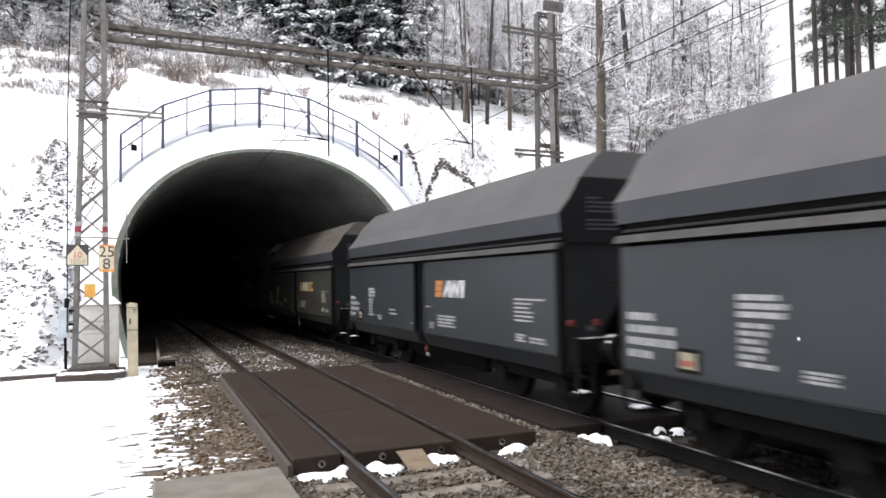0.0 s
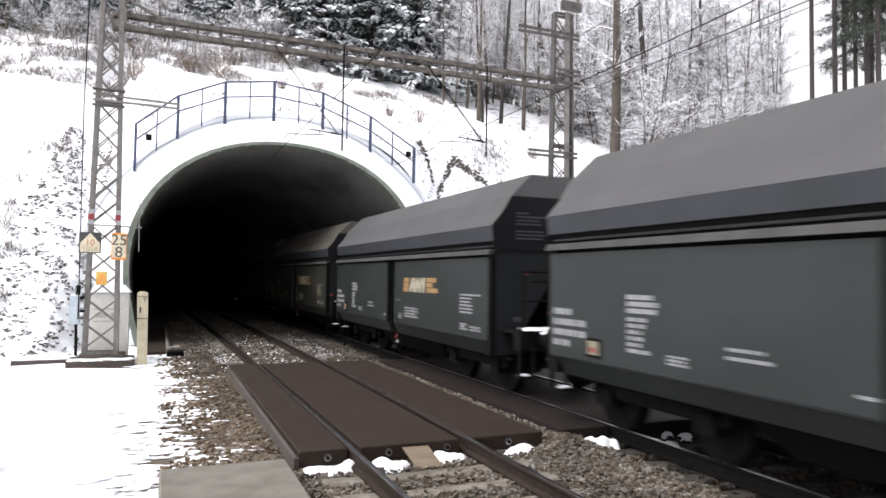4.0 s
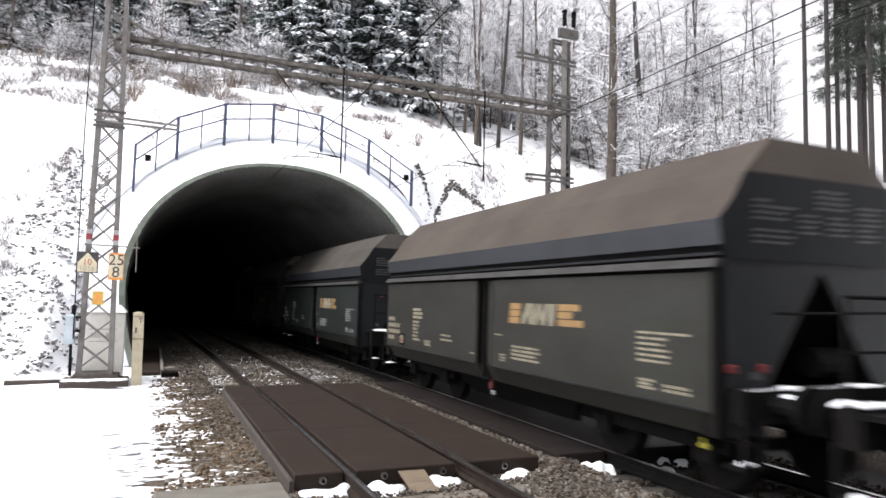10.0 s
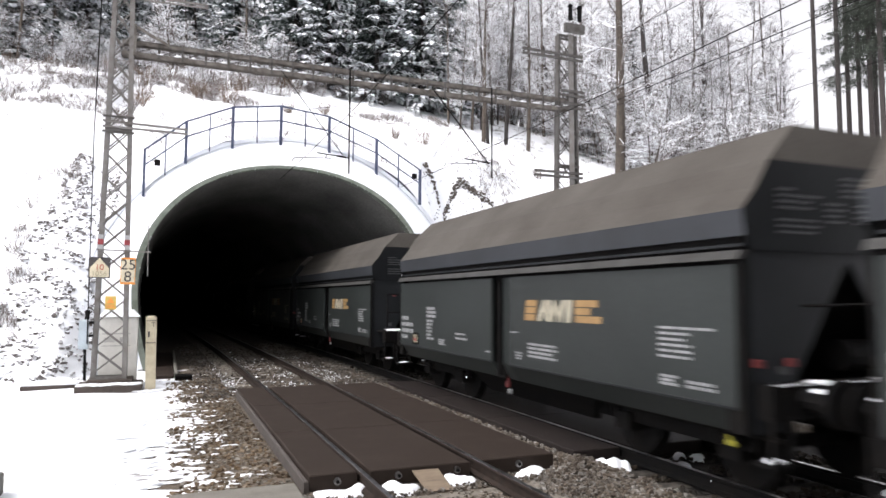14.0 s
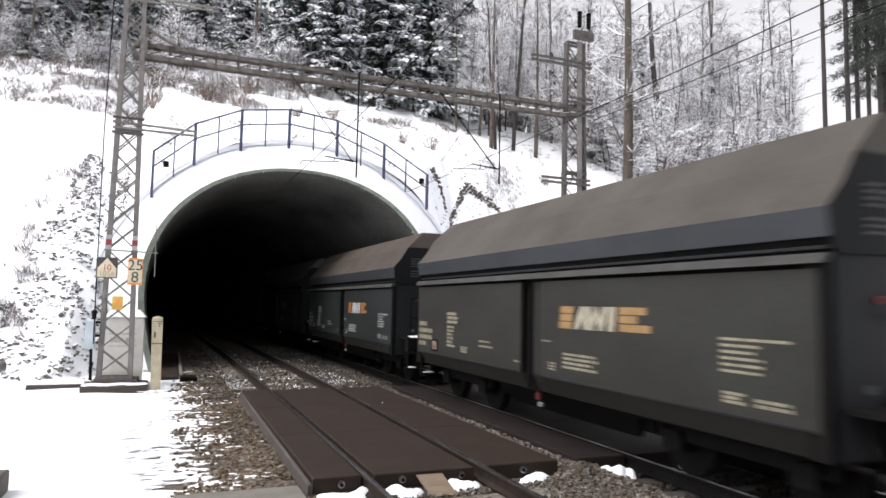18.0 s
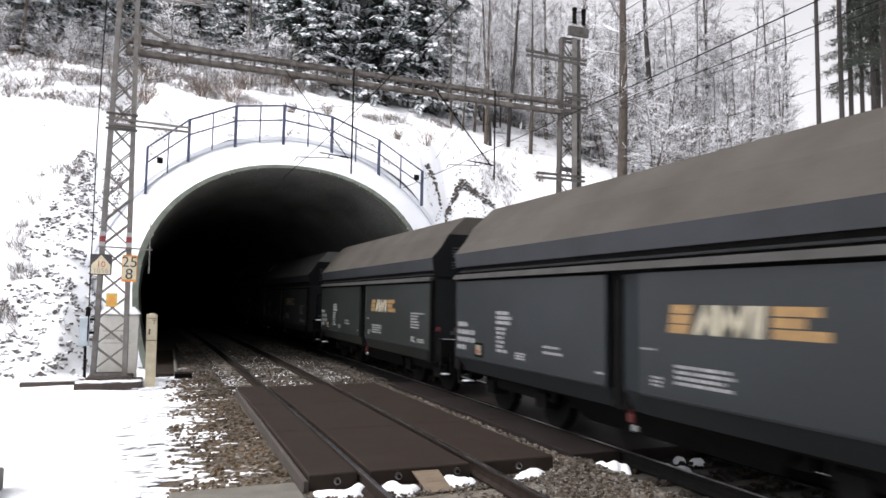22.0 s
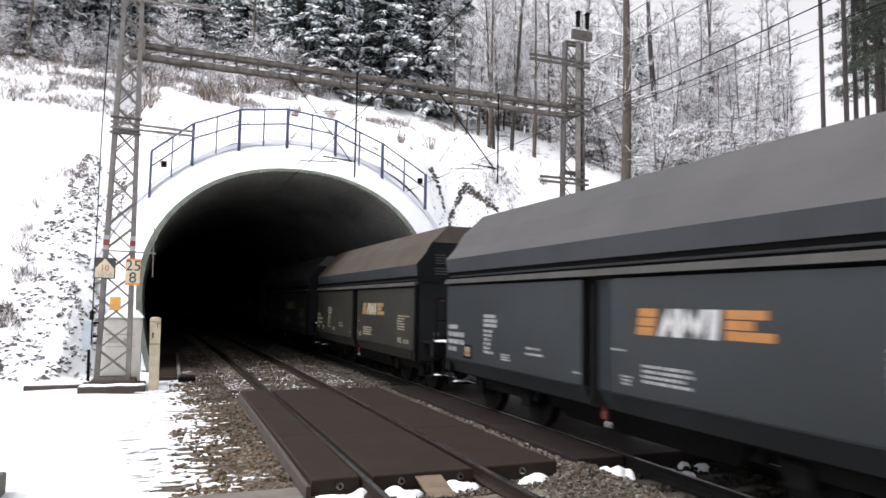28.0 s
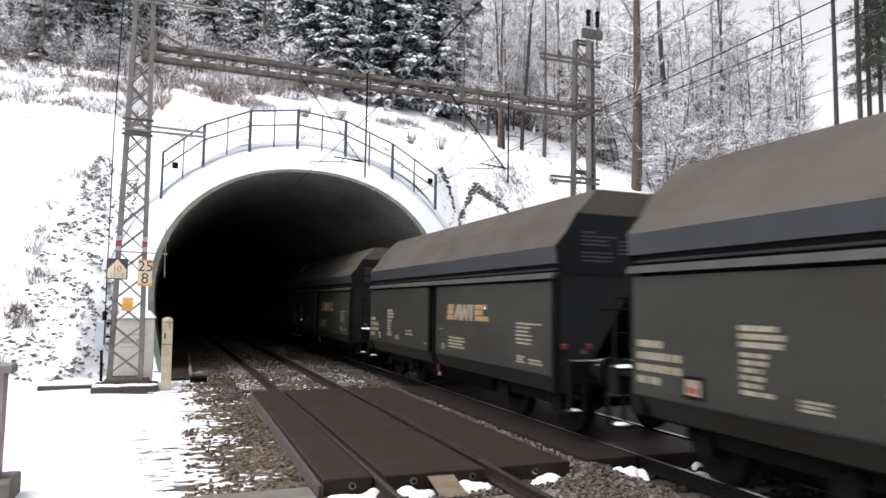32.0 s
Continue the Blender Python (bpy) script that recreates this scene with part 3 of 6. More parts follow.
# ---------------------------------------------------------------- level crossing panels
def build_crossing():
    cr = thing("crossing_panels", "worn dark brown rubber level crossing panels", "level crossing", kind="structure")
    y0, y1 = 7.84, 15.95
    for base, l0, r1 in ((NEAR_X, 1.60, 4.80), (FAR_X, 5.12, 8.5)):
        lanes = [(l0, base - 0.05), (base + 0.115, base + GAUGE - 0.115), (base + GAUGE + 0.05, r1)]
        for k, (a, b) in enumerate(lanes):
            cuts = [y0, y0 + 2.7, y0 + 5.4, y1]
            for p, q in zip(cuts, cuts[1:]):
                g = Geo().slab(a, b, p + 0.004, q - 0.004, -0.19, -0.005 if k != 1 else -0.010, 0.012)
                g.v = [(x + off(y), y, z) for x, y, z in g.v]
                part("panel", g, RUBBER if base == NEAR_X else OILY_SHADED, cr)
    g = Geo().slab(1.53, 1.585, y0 - 0.05, y1, -0.2, -0.05, 0.015)
    part("edge_beam", g, surface("edge_concrete", (0.050, 0.040, 0.034), 0.85, second=(0.033, 0.027, 0.023), scale=4, bump=0.3), cr, "narrow dirty concrete edge beam")
    for x in (1.92, 2.66, 3.42, 4.28):
        g = Geo().tube((x, y0 - 0.035, -0.09), (x, y0 + 0.05, -0.09), 0.042, seg=12)
        b = part("bolt", g, STEEL, cr, "round steel tie bolt")
        part("nut", Geo().tube((x, y0 - 0.06, -0.09), (x, y0 - 0.03, -0.09), 0.022, seg=6), DARK, b)


build_crossing()

# ---------------------------------------------------------------- the train
HALF = 1.5


def wheel_mesh():
    g = Geo()
    g.tube((-0.07, 0, 0), (0.06, 0, 0), 0.44, seg=20)
    g.tube((-0.085, 0, 0), (-0.068, 0, 0), 0.17, seg=12)
    g.tube((0.05, 0, 0), (0.075, 0, 0), 0.47, seg=20)
    me = g.mesh("wheel")
    me.materials.append(DARK)
    return me


WHEEL = wheel_mesh()


def add_bogie(wagon, y):
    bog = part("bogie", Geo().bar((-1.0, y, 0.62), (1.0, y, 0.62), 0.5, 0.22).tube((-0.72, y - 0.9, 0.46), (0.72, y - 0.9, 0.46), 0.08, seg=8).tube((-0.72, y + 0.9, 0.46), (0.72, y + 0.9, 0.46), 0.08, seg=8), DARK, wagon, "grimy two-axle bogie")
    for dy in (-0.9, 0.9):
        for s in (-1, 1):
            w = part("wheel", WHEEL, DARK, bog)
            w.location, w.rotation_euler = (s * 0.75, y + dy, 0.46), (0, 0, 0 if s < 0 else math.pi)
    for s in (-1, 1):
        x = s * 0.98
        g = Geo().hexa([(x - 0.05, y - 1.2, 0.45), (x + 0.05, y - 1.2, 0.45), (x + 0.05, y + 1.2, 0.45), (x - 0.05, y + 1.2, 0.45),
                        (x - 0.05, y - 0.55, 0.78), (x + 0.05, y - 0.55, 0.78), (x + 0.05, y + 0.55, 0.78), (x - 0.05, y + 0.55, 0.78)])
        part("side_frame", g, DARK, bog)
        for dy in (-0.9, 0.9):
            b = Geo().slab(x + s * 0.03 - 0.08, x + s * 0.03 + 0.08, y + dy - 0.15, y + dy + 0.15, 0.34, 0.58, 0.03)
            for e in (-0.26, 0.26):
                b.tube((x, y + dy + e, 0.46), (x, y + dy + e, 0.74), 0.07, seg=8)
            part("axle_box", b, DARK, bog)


REAR = 0.13          # the rear end stands this much closer to the wagon's middle than the front end
ROOF_PROFILE = [(-1.47, 2.64), (-1.505, 2.90), (-1.31, 3.125), (-1.13, 3.42), (-0.72, 3.82), (0.72, 3.82), (1.13, 3.42), (1.31, 3.125), (1.505, 2.90), (1.47, 2.64)]


def roof_end_y(z):
    """The roof ends upright below and slopes inwards near the top."""
    return 5.24 - 0.05 * max(0.0, (z - 3.42) / 0.40)


def roof_shell(prof):
    g = Geo()
    for (x0, z0), (x1, z1) in zip(prof, prof[1:]):
        a, b = roof_end_y(z0), roof_end_y(z1)
        g.poly((x0, REAR - a, z0), (x0, a, z0), (x1, b, z1), (x1, REAR - b, z1))
    return g


def bars(x, y0, y1, z, n, h, gap, lens=None, seed=0, chunk=(9, 9), space=0.03):
    """Rows of unreadable lettering on a wagon's side, as plain bars running from y0 towards y1."""
    r = random.Random(seed)
    g = Geo()
    for i in range(n):
        k = lens[i] if lens else r.uniform(0.6, 1.0)
        zz = z - i * (h + gap)
        a, end = y0, y0 + (y1 - y0) * k
        while a > end + 0.02:
            b = max(end, a - r.uniform(*chunk))
            g.box(min(x, x - math.copysign(0.004, x)), max(x, x - math.copysign(0.004, x)), b, a, zz - h, zz)
            a = b - space
    return g


def add_side(w, s, body, lettering, logo):
    """One long side: two skin panels with a door gap between, sill, ledge, lettering."""
    x = s * HALF
    # skin panels run a little inwards to the sill
    for a, b in ((0.36, 5.13), (-4.99, -0.31)):
        if s > 0:
            a, b = -b, -a
        g = Geo()
        sx = s * 0.06
        g.hexa([(x, a, 0.95), (x - sx, a, 0.95), (x - sx, b, 0.95), (x, b, 0.95), (x, a, 2.365), (x - sx, a, 2.365), (x - sx, b, 2.365), (x, b, 2.365)] if s < 0 else
               [(x - sx, a, 0.95), (x, a, 0.95), (x, b, 0.95), (x - sx, b, 0.95), (x - sx, a, 2.365), (x, a, 2.365), (x, b, 2.365), (x - sx, b, 2.365)])
        p = part("side_panel", g, body, w)
        # pressed rim round the panel
        if s < 0:
            part("rim", Geo().box(x - 0.008, x + 0.008, a + 0.02, b - 0.02, 0.95, 0.975), ENDP, p)
        low = Geo()
        x1, x2 = x - s * 0.005, x - s * 0.16
        low.poly((x1, a, 0.95), (x1, b, 0.95), (x2, b, 0.70), (x2, a, 0.70)).poly((x2, a, 0.70), (x2, b, 0.70), (x2 - s * 0.05, b, 0.72), (x2 - s * 0.05, a, 0.72))
        low.poly((x1, a, 0.95), (x2, a, 0.70), (x2 - s * 0.1, a, 0.95)).poly((x1, b, 0.95), (x2, b, 0.70), (x2 - s * 0.1, b, 0.95))
        part("sill", low, body, w)
    m = 0.165 * (1 if s < 0 else -1)
    # the skin draws in beside the door gap
    f = 1 if s < 0 else -1
    xi = x - s * 0.11
    skin = Geo().poly((x, f * -0.31, 0.96), (xi, f * 0.14, 0.96), (xi, f * 0.14, 2.36), (x, f * -0.31, 2.36)).poly((x - s * 0.005, f * -0.31, 0.95), (x - s * 0.16, f * -0.31, 0.70), (xi - s * 0.1, f * 0.14, 0.70), (xi, f * 0.14, 0.96))
    part("door_return", skin, body, w)
    part("door_post", Geo().box(x - s * 0.20, x - s * 0.12, m - 0.10, m + 0.22, 0.70, 2.36).box(x - s * 0.13, x - s * 0.06, m - 0.01, m + 0.05, 0.75, 2.3), DARK, w)
    part("ledge", Geo().hexa([(x + s * 0.03 - 0.03, -5.08, 2.41), (x + s * 0.03 + 0.03, -5.08, 2.41), (x + s * 0.03 + 0.03, 5.2, 2.41), (x + s * 0.03 - 0.03, 5.2, 2.41), (x - s * 0.05 - 0.06, -5.08, 2.50), (x - s * 0.05 + 0.06, -5.08, 2.50), (x - s * 0.05 + 0.06, 5.2, 2.50), (x - s * 0.05 - 0.06, 5.2, 2.50)]), LEDGE, w, "pale dusty ledge")
    # recessed wall below the roof edge, its shade put into the near-black colour
    g = Geo().hexa([(x - s * 0.16 - 0.03, -5.06, 2.48), (x - s * 0.16 + 0.03, -5.06, 2.48), (x - s * 0.16 + 0.03, 5.2, 2.48), (x - s * 0.16 - 0.03, 5.2, 2.48), (x - s * 0.12 - 0.03, -5.06, 2.85), (x - s * 0.12 + 0.03, -5.06, 2.85), (x - s * 0.12 + 0.03, 5.2, 2.85), (x - s * 0.12 - 0.03, 5.2, 2.85)])
    part("gutter", g, DARK, w)
    if s > 0:
        return
    part("hinge_rail", Geo().bar((x - s * 0.07, -5.06, 2.555), (x - s * 0.07, 5.15, 2.555), 0.03, 0.03), ENDP, w)
    L = lettering
    q = x - 0.004
    glyph = (0.05, 0.13)
    part("number_block", bars(q, 5.04, 4.29, 1.615, 4, 0.085, 0.055, (0.58, 1.0, 1.0, 0.56), 1, (0.045, 0.13), 0.028), L, w, "worn white lettering rows")["kind"] = "stuff"
    part("rating_frame", bars(q, 3.43, 2.90, 1.84, 3, 0.055, 0.025, (0.90, 1.0, 0.95), 2, (0.06, 0.18), 0.018), L, w)["kind"] = "stuff"
    part("rating_column", bars(q, 3.42, 3.08, 1.575, 6, 0.045, 0.028, (1.0, 0.9, 0.75, 0.8, 0.7, 1.1), 3, (0.1, 0.2), 0.05), L, w)["kind"] = "stuff"
    part("small_text", bars(q, 1.90, 1.32, 1.37, 2, 0.035, 0.05, (0.75, 0.95), 4, glyph), L, w)["kind"] = "stuff"
    part("small_text", bars(q, 2.74, 2.44, 1.205, 3, 0.026, 0.014, (1.0, 0.9, 1.0), 5, (0.08, 0.2)), L, w)["kind"] = "stuff"
    part("small_text", bars(q, 0.56, 0.39, 1.13, 1, 0.03, 0.02, (1.0,), 6, glyph), L, w)["kind"] = "stuff"
    part("small_text", bars(q, -0.34, -0.58, 1.50, 1, 0.022, 0.02, (1.0,), 7, glyph), L, w)["kind"] = "stuff"
    part("small_text", bars(q, -0.52, -0.70, 1.19, 3, 0.025, 0.018, (1.0, 0.9, 1.0), 8, glyph), L, w)["kind"] = "stuff"
    part("notice", bars(q, -0.91, -1.74, 1.35, 4, 0.034, 0.026, (0.95, 1.0, 0.85, 0.97), 9, (0.06, 0.2)), L, w)["kind"] = "stuff"
    part("table_text", bars(q, -3.87, -4.71, 1.72, 6, 0.028, 0.035, (1.0, 0.58, 0.50, 0.62, 0.62, 0.6), 10, (0.1, 0.4)), L, w)["kind"] = "stuff"
    part("small_text", bars(q, -3.90, -4.16, 1.19, 3, 0.030, 0.012, (1.0, 0.9, 1.0), 11, (0.06, 0.2)), L, w)["kind"] = "stuff"
    part("small_text", bars(q, -4.31, -4.71, 1.16, 2, 0.032, 0.018, (0.95, 1.0), 12, (0.06, 0.2)), L, w)["kind"] = "stuff"
    # emblem: an orange block of three bars and pale slanted strokes, with orange bars behind them on most wagons
    for i in range(3):
        z = 2.0 - i * 0.107
        y1 = -0.86 + i * 0.022
        part("emblem_bar", Geo().poly((q, y1, z), (q, y1 - 0.33, z), (q, y1 - 0.31, z - 0.095), (q, y1 + 0.02, z - 0.095)), ORANGE if logo in "ad" else OCHRE, w, "orange emblem bar")
    shade = {"a": EMBLEM, "b": EMBLEMCREAM, "c": CREAM, "d": EMBLEM}[logo]
    for t0, lean, wide in ((-1.26, -0.075, 0.115), (-1.38, 0.055, 0.12), (-1.52, 0.055, 0.105), (-1.62, -0.05, 0.09), (-1.71, 0.05, 0.09), (-1.81, -0.055, 0.105), (-1.98, -0.02, 0.125)):
        part("emblem_stroke", Geo().poly((q, t0 + lean, 2.0), (q, t0 - wide + lean, 2.0), (q, t0 - wide - lean, 1.69), (q, t0 - lean, 1.69)), shade, w, "pale slanted emblem stroke")
    if logo != "a":
        for z, end in ((2.0, 0.52), (1.895, 0.36), (1.79, 0.60)):
            part("emblem_text", Geo().poly((q, -2.20, z), (q, -2.20 - end, z), (q, -2.195 - end, z - 0.09), (q, -2.19, z - 0.09)), ORANGE if logo == "d" else OCHRE, w, "orange lettering bar")
    tag = part("hazard_plate", Geo().box(q - 0.01, q + 0.006, 3.93, 4.25, 1.02, 1.27), DARK, w, "small dark frame with a pale and red plate")
    part("plate", Geo().box(q - 0.016, q - 0.01, 3.98, 4.20, 1.06, 1.23), CREAM, tag)
    part("red_mark", Geo().box(q - 0.02, q - 0.016, 4.02, 4.16, 1.09, 1.15), RED, tag)


def add_end(w, e, body, lettering, deck):
    """One end: end wall with an A-shaped opening, roof end, platform, beam, buffers, handrail, brake gear."""
    y = e * 5.20
    t = e * 0.05
    before = set(w.children)

    def plate(pts, name, mat, label=""):
        g = Geo()
        n = len(pts)
        g.v += [(px, y, pz) for px, pz in pts] + [(px, y - t, pz) for px, pz in pts]
        g.f += [tuple(range(n)), tuple(range(2 * n - 1, n - 1, -1))]
        g.f += [(i, (i + 1) % n, n + (i + 1) % n, n + i) for i in range(n)]
        return part(name, g, mat, w, label)

    for s in (-1, 1):
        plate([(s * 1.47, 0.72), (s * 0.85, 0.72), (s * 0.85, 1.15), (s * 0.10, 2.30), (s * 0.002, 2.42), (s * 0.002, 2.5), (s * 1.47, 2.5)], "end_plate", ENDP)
        # near-black post fills the corner gap and carries the gap's shade
        part("corner_post", Geo().box(min(s * 1.49, s * 1.39), max(s * 1.49, s * 1.39), min(y, y - e * 0.22), max(y, y - e * 0.22), 0.72, 2.5), DARK, w)
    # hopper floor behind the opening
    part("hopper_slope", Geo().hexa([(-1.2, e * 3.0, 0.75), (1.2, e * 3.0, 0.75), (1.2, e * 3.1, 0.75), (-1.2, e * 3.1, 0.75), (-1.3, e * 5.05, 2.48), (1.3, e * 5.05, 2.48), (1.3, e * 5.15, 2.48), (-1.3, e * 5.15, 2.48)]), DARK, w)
    # roof end: steep face, its shade put into the paint, and a sloping top
    g = Geo()
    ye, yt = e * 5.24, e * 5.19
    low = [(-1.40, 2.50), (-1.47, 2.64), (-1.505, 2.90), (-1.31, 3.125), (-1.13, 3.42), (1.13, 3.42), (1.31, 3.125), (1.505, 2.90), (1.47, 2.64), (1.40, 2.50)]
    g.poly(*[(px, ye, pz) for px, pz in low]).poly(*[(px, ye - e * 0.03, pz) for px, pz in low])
    part("roof_end", g, ENDTOP, w, "roof end with its shade in the dark paint")
    h = Geo().poly((-1.13, ye, 3.42), (1.13, ye, 3.42), (1.045, ye - e * 0.01, 3.50), (0.72, yt, 3.82), (-0.72, yt, 3.82), (-1.045, ye - e * 0.01, 3.50))
    part("roof_end_slope", h, ROOF_NOW[0], w)
    yb = ye + e * 0.005
    if e < 0:
        for x0, x1, z, n, k in ((-1.05, -0.42, 3.14, 8, (0.4, 1.0, 0.75, 0.8, 0.0, 0.9, 0.95, 0.85)), (-0.12, 0.38, 3.30, 4, (0.9, 0.95, 1.0, 1.0)), (-0.38, -0.06, 3.02, 4, (0.9, 1.0, 0.8, 0.95)), (0.06, 0.42, 3.02, 4, (0.8, 1.0, 0.9, 0.95)), (0.55, 0.95, 3.16, 7, (1.0, 0.8, 0.9, 0.9, 0.6, 0.9, 0.7))):
            b = Geo()
            for i in range(n):
                zz = z - i * 0.062
                b.box(x0, x0 + (x1 - x0) * k[i], yb - 0.003, yb, zz - 0.024, zz)
            part("roof_end_text", b, surface_dim, w)
        part("end_text", Geo().box(-1.05, -0.9, y - 0.006, y, 1.28, 1.36).box(-1.05, -0.6, y - 0.006, y, 1.06, 1.12), surface_dim, w)
    # beam, buffers, coupling; one end has a brake platform and stands further out
    out = 1.18 if deck else 0.63
    y1, y2, y3 = e * (5.13 + out - 0.62), e * (5.13 + out - 0.40), e * (5.13 + out)
    beam = part("headstock", Geo().box(-1.32, 1.32, min(y1, y2), max(y1, y2), 0.86, 1.20), DARK, w)
    for s in (-1, 1):
        bx = s * 0.875
        part("buffer", Geo().tube((bx, y2, 1.05), (bx, y3 - e * 0.14, 1.05), 0.11, seg=10).tube((bx, y3 - e * 0.14, 1.05), (bx, y3 - e * 0.05, 1.05), 0.075, seg=10), DARK, beam)
        part("buffer_head", Geo().tube((bx, y3 - e * 0.055, 1.05), (bx, y3 - e * 0.005, 1.05), 0.24, 0.22, seg=14), DARK, beam)
        part("snow_cap", Geo().blob((bx, (y2 + y3) / 2, 1.14), 0.14 if deck else 0.08, 0.16 if deck else 0.12, 0.07 if deck else 0.035, seed=int(10 + s)), SNOW, beam, "snow cap")
        part("step", Geo().box(bx + s * 0.32 - 0.15, bx + s * 0.32 + 0.15, min(y1, y2), max(y1, y2), 0.42, 0.46).bar((bx + s * 0.45, y2, 0.44), (bx + s * 0.45, y2, 0.9), 0.03, 0.05, (0, 1, 0)).bar((bx + s * 0.2, y2, 0.44), (bx + s * 0.2, y2, 0.9), 0.03, 0.05, (0, 1, 0)), DARK, beam)
        part("step_snow", Geo().blob((bx + s * 0.32, (y1 + y2) / 2, 0.455), 0.13, 0.07, 0.035, seed=int(20 + s)), SNOW, beam, "snow on the step")
    part("hook", Geo().bar((0, y2, 1.03), (0, y3 - e * 0.06, 0.98), 0.07, 0.1).tube((0, y3 - e * 0.1, 0.98), (0, y3, 0.72), 0.035, seg=6), DARK, beam)
    part("hose", Geo().tube((0.3, y2, 0.95), (0.33, y3 - e * 0.1, 0.62), 0.025, seg=6).tube((0.33, y3 - e * 0.1, 0.62), (0.2, y3, 0.6), 0.025, seg=6), DARK, beam)
    sn, m = Geo(), 24
    r = random.Random(3 if e > 0 else 4)
    for i in range(m + 1):
        xx, h = -1.28 + 2.56 * i / m, r.uniform(0.02, 0.045) if deck else max(0.0, r.uniform(-0.06, 0.03))
        sn.v += [(xx, y1 + e * 0.06, 1.19), (xx, y1 + e * 0.09, 1.20 + h), (xx, y2 - e * 0.02, 1.20 + h * 0.8), (xx, y2 + e * 0.015, 1.195 - 0.5 * h)]
    for i in range(m):
        sn.f += [(4 * i + k, 4 * i + k + 1, 4 * i + k + 5, 4 * i + k + 4) for k in range(3)]
    part("beam_snow", sn, SNOW, beam, "snow along the beam", smooth=True)
    if e < 0 and not deck:
        for lx in (-1.33, -0.90):
            part("lamp_bracket", Geo().slab(lx - 0.05, lx + 0.05, e * 5.22 - 0.03, e * 5.22 + 0.03, 1.36, 1.44, 0.015), DULLRED, w, "small red lamp bracket")
    part("brake_cylinder", Geo().tube((0.1, e * 4.95, 1.42), (0.55, e * 4.95, 1.42), 0.17, seg=12), DARK, w)
    part("handrail", Geo().tube((-0.70, e * 5.42, 1.96), (1.30, e * 5.42, 2.0), 0.018, seg=6).tube((-0.70, e * 5.42, 1.96), (-0.70, e * 5.22, 1.96), 0.018, seg=6), DARK, w)
    if deck:
        add_platform(w, e, y1, y2)
    if e < 0:
        for o in set(w.children) - before:
            o.location.y += REAR


def add_platform(w, e, y1, y2):
    """The brake platform with its rail, ladder, hand wheel and valves."""
    part("platform", Geo().box(-1.3, 1.3, min(e * 5.2, y1), max(e * 5.2, y1), 1.12, 1.17), DARK, w)
    yr = y2 - e * 0.05
    for gx in (-1.25, -0.55):
        part("guard_post", Geo().tube((gx, yr, 1.18), (gx, yr, 2.12), 0.02, seg=6), DARK, w)
    for gz, gr in ((2.12, 0.02), (1.65, 0.015)):
        part("guard_rail", Geo().tube((-1.25, yr, gz), (-0.55, yr, gz), gr, seg=6), DARK, w)
    lad = part("ladder", Geo().tube((1.08, yr, 0.5), (1.08, yr, 2.6), 0.02, seg=5).tube((1.40, yr, 0.5), (1.40, yr, 2.6), 0.02, seg=5), DARK, w)
    for k in range(6):
        part("rung", Geo().bar((1.08, yr, 0.7 + 0.35 * k), (1.40, yr, 0.7 + 0.35 * k), 0.025, 0.025), DARK, lad)
    part("valve", Geo().slab(-0.32, -0.10, e * 5.24 - 0.03, e * 5.24 + 0.03, 2.04, 2.08, 0.01), RED, w, "red valve handle")
    part("valve", Geo().slab(-0.22, -0.08, e * 4.98 - 0.04, e * 4.98 + 0.04, 1.36, 1.45, 0.02), RED, w, "small red valve box")
    part("valve_handle", Geo().bar((-0.24, e * 5.32, 2.11), (-0.16, e * 5.32, 2.2), 0.02, 0.02), YELLOW, w, "yellow handle")
    part("tag", Geo().slab(0.02, 0.16, e * 5.22 - 0.03, e * 5.22 + 0.03, 1.70, 1.78, 0.02), BLUEPAINT, w, "blue plate")
    part("lamp_bracket", Geo().slab(-0.88, -0.80, e * 5.22 - 0.03, e * 5.22 + 0.03, 2.07, 2.14, 0.015), DULLRED, w, "small red lamp bracket")
    # flat near-black plate on the wall, painted shade of a recess
    part("wheel_recess", Geo().hexa([(0.42, e * 5.205, 2.0), (0.68, e * 5.205, 2.0), (0.68, e * 5.18, 2.0), (0.42, e * 5.18, 2.0), (0.28, e * 5.205, 2.46), (0.82, e * 5.205, 2.46), (0.82, e * 5.18, 2.46), (0.28, e * 5.18, 2.46)]), DARK, w, "dark plate painting a recess's shade behind the hand wheel")
    part("hand_wheel", Geo().tube((0.55, e * 5.20, 2.16), (0.55, e * 5.36, 2.16), 0.2, seg=16), DARK, w)


# roof ends: darker than the roof because their shade is in the paint
ENDTOP = surface("roof_end_shade_paint", (0.0075, 0.00828, 0.0093), 0.55, second=(0.0057, 0.00624, 0.00708), scale=1.8, fine=0.08, bump=0.05, spec=0.12)
ROOF_NOW = [None]
surface_dim = surface("faded_marking", (0.045, 0.047, 0.049), 0.6, second=(0.026, 0.027, 0.028), scale=9, bump=0)


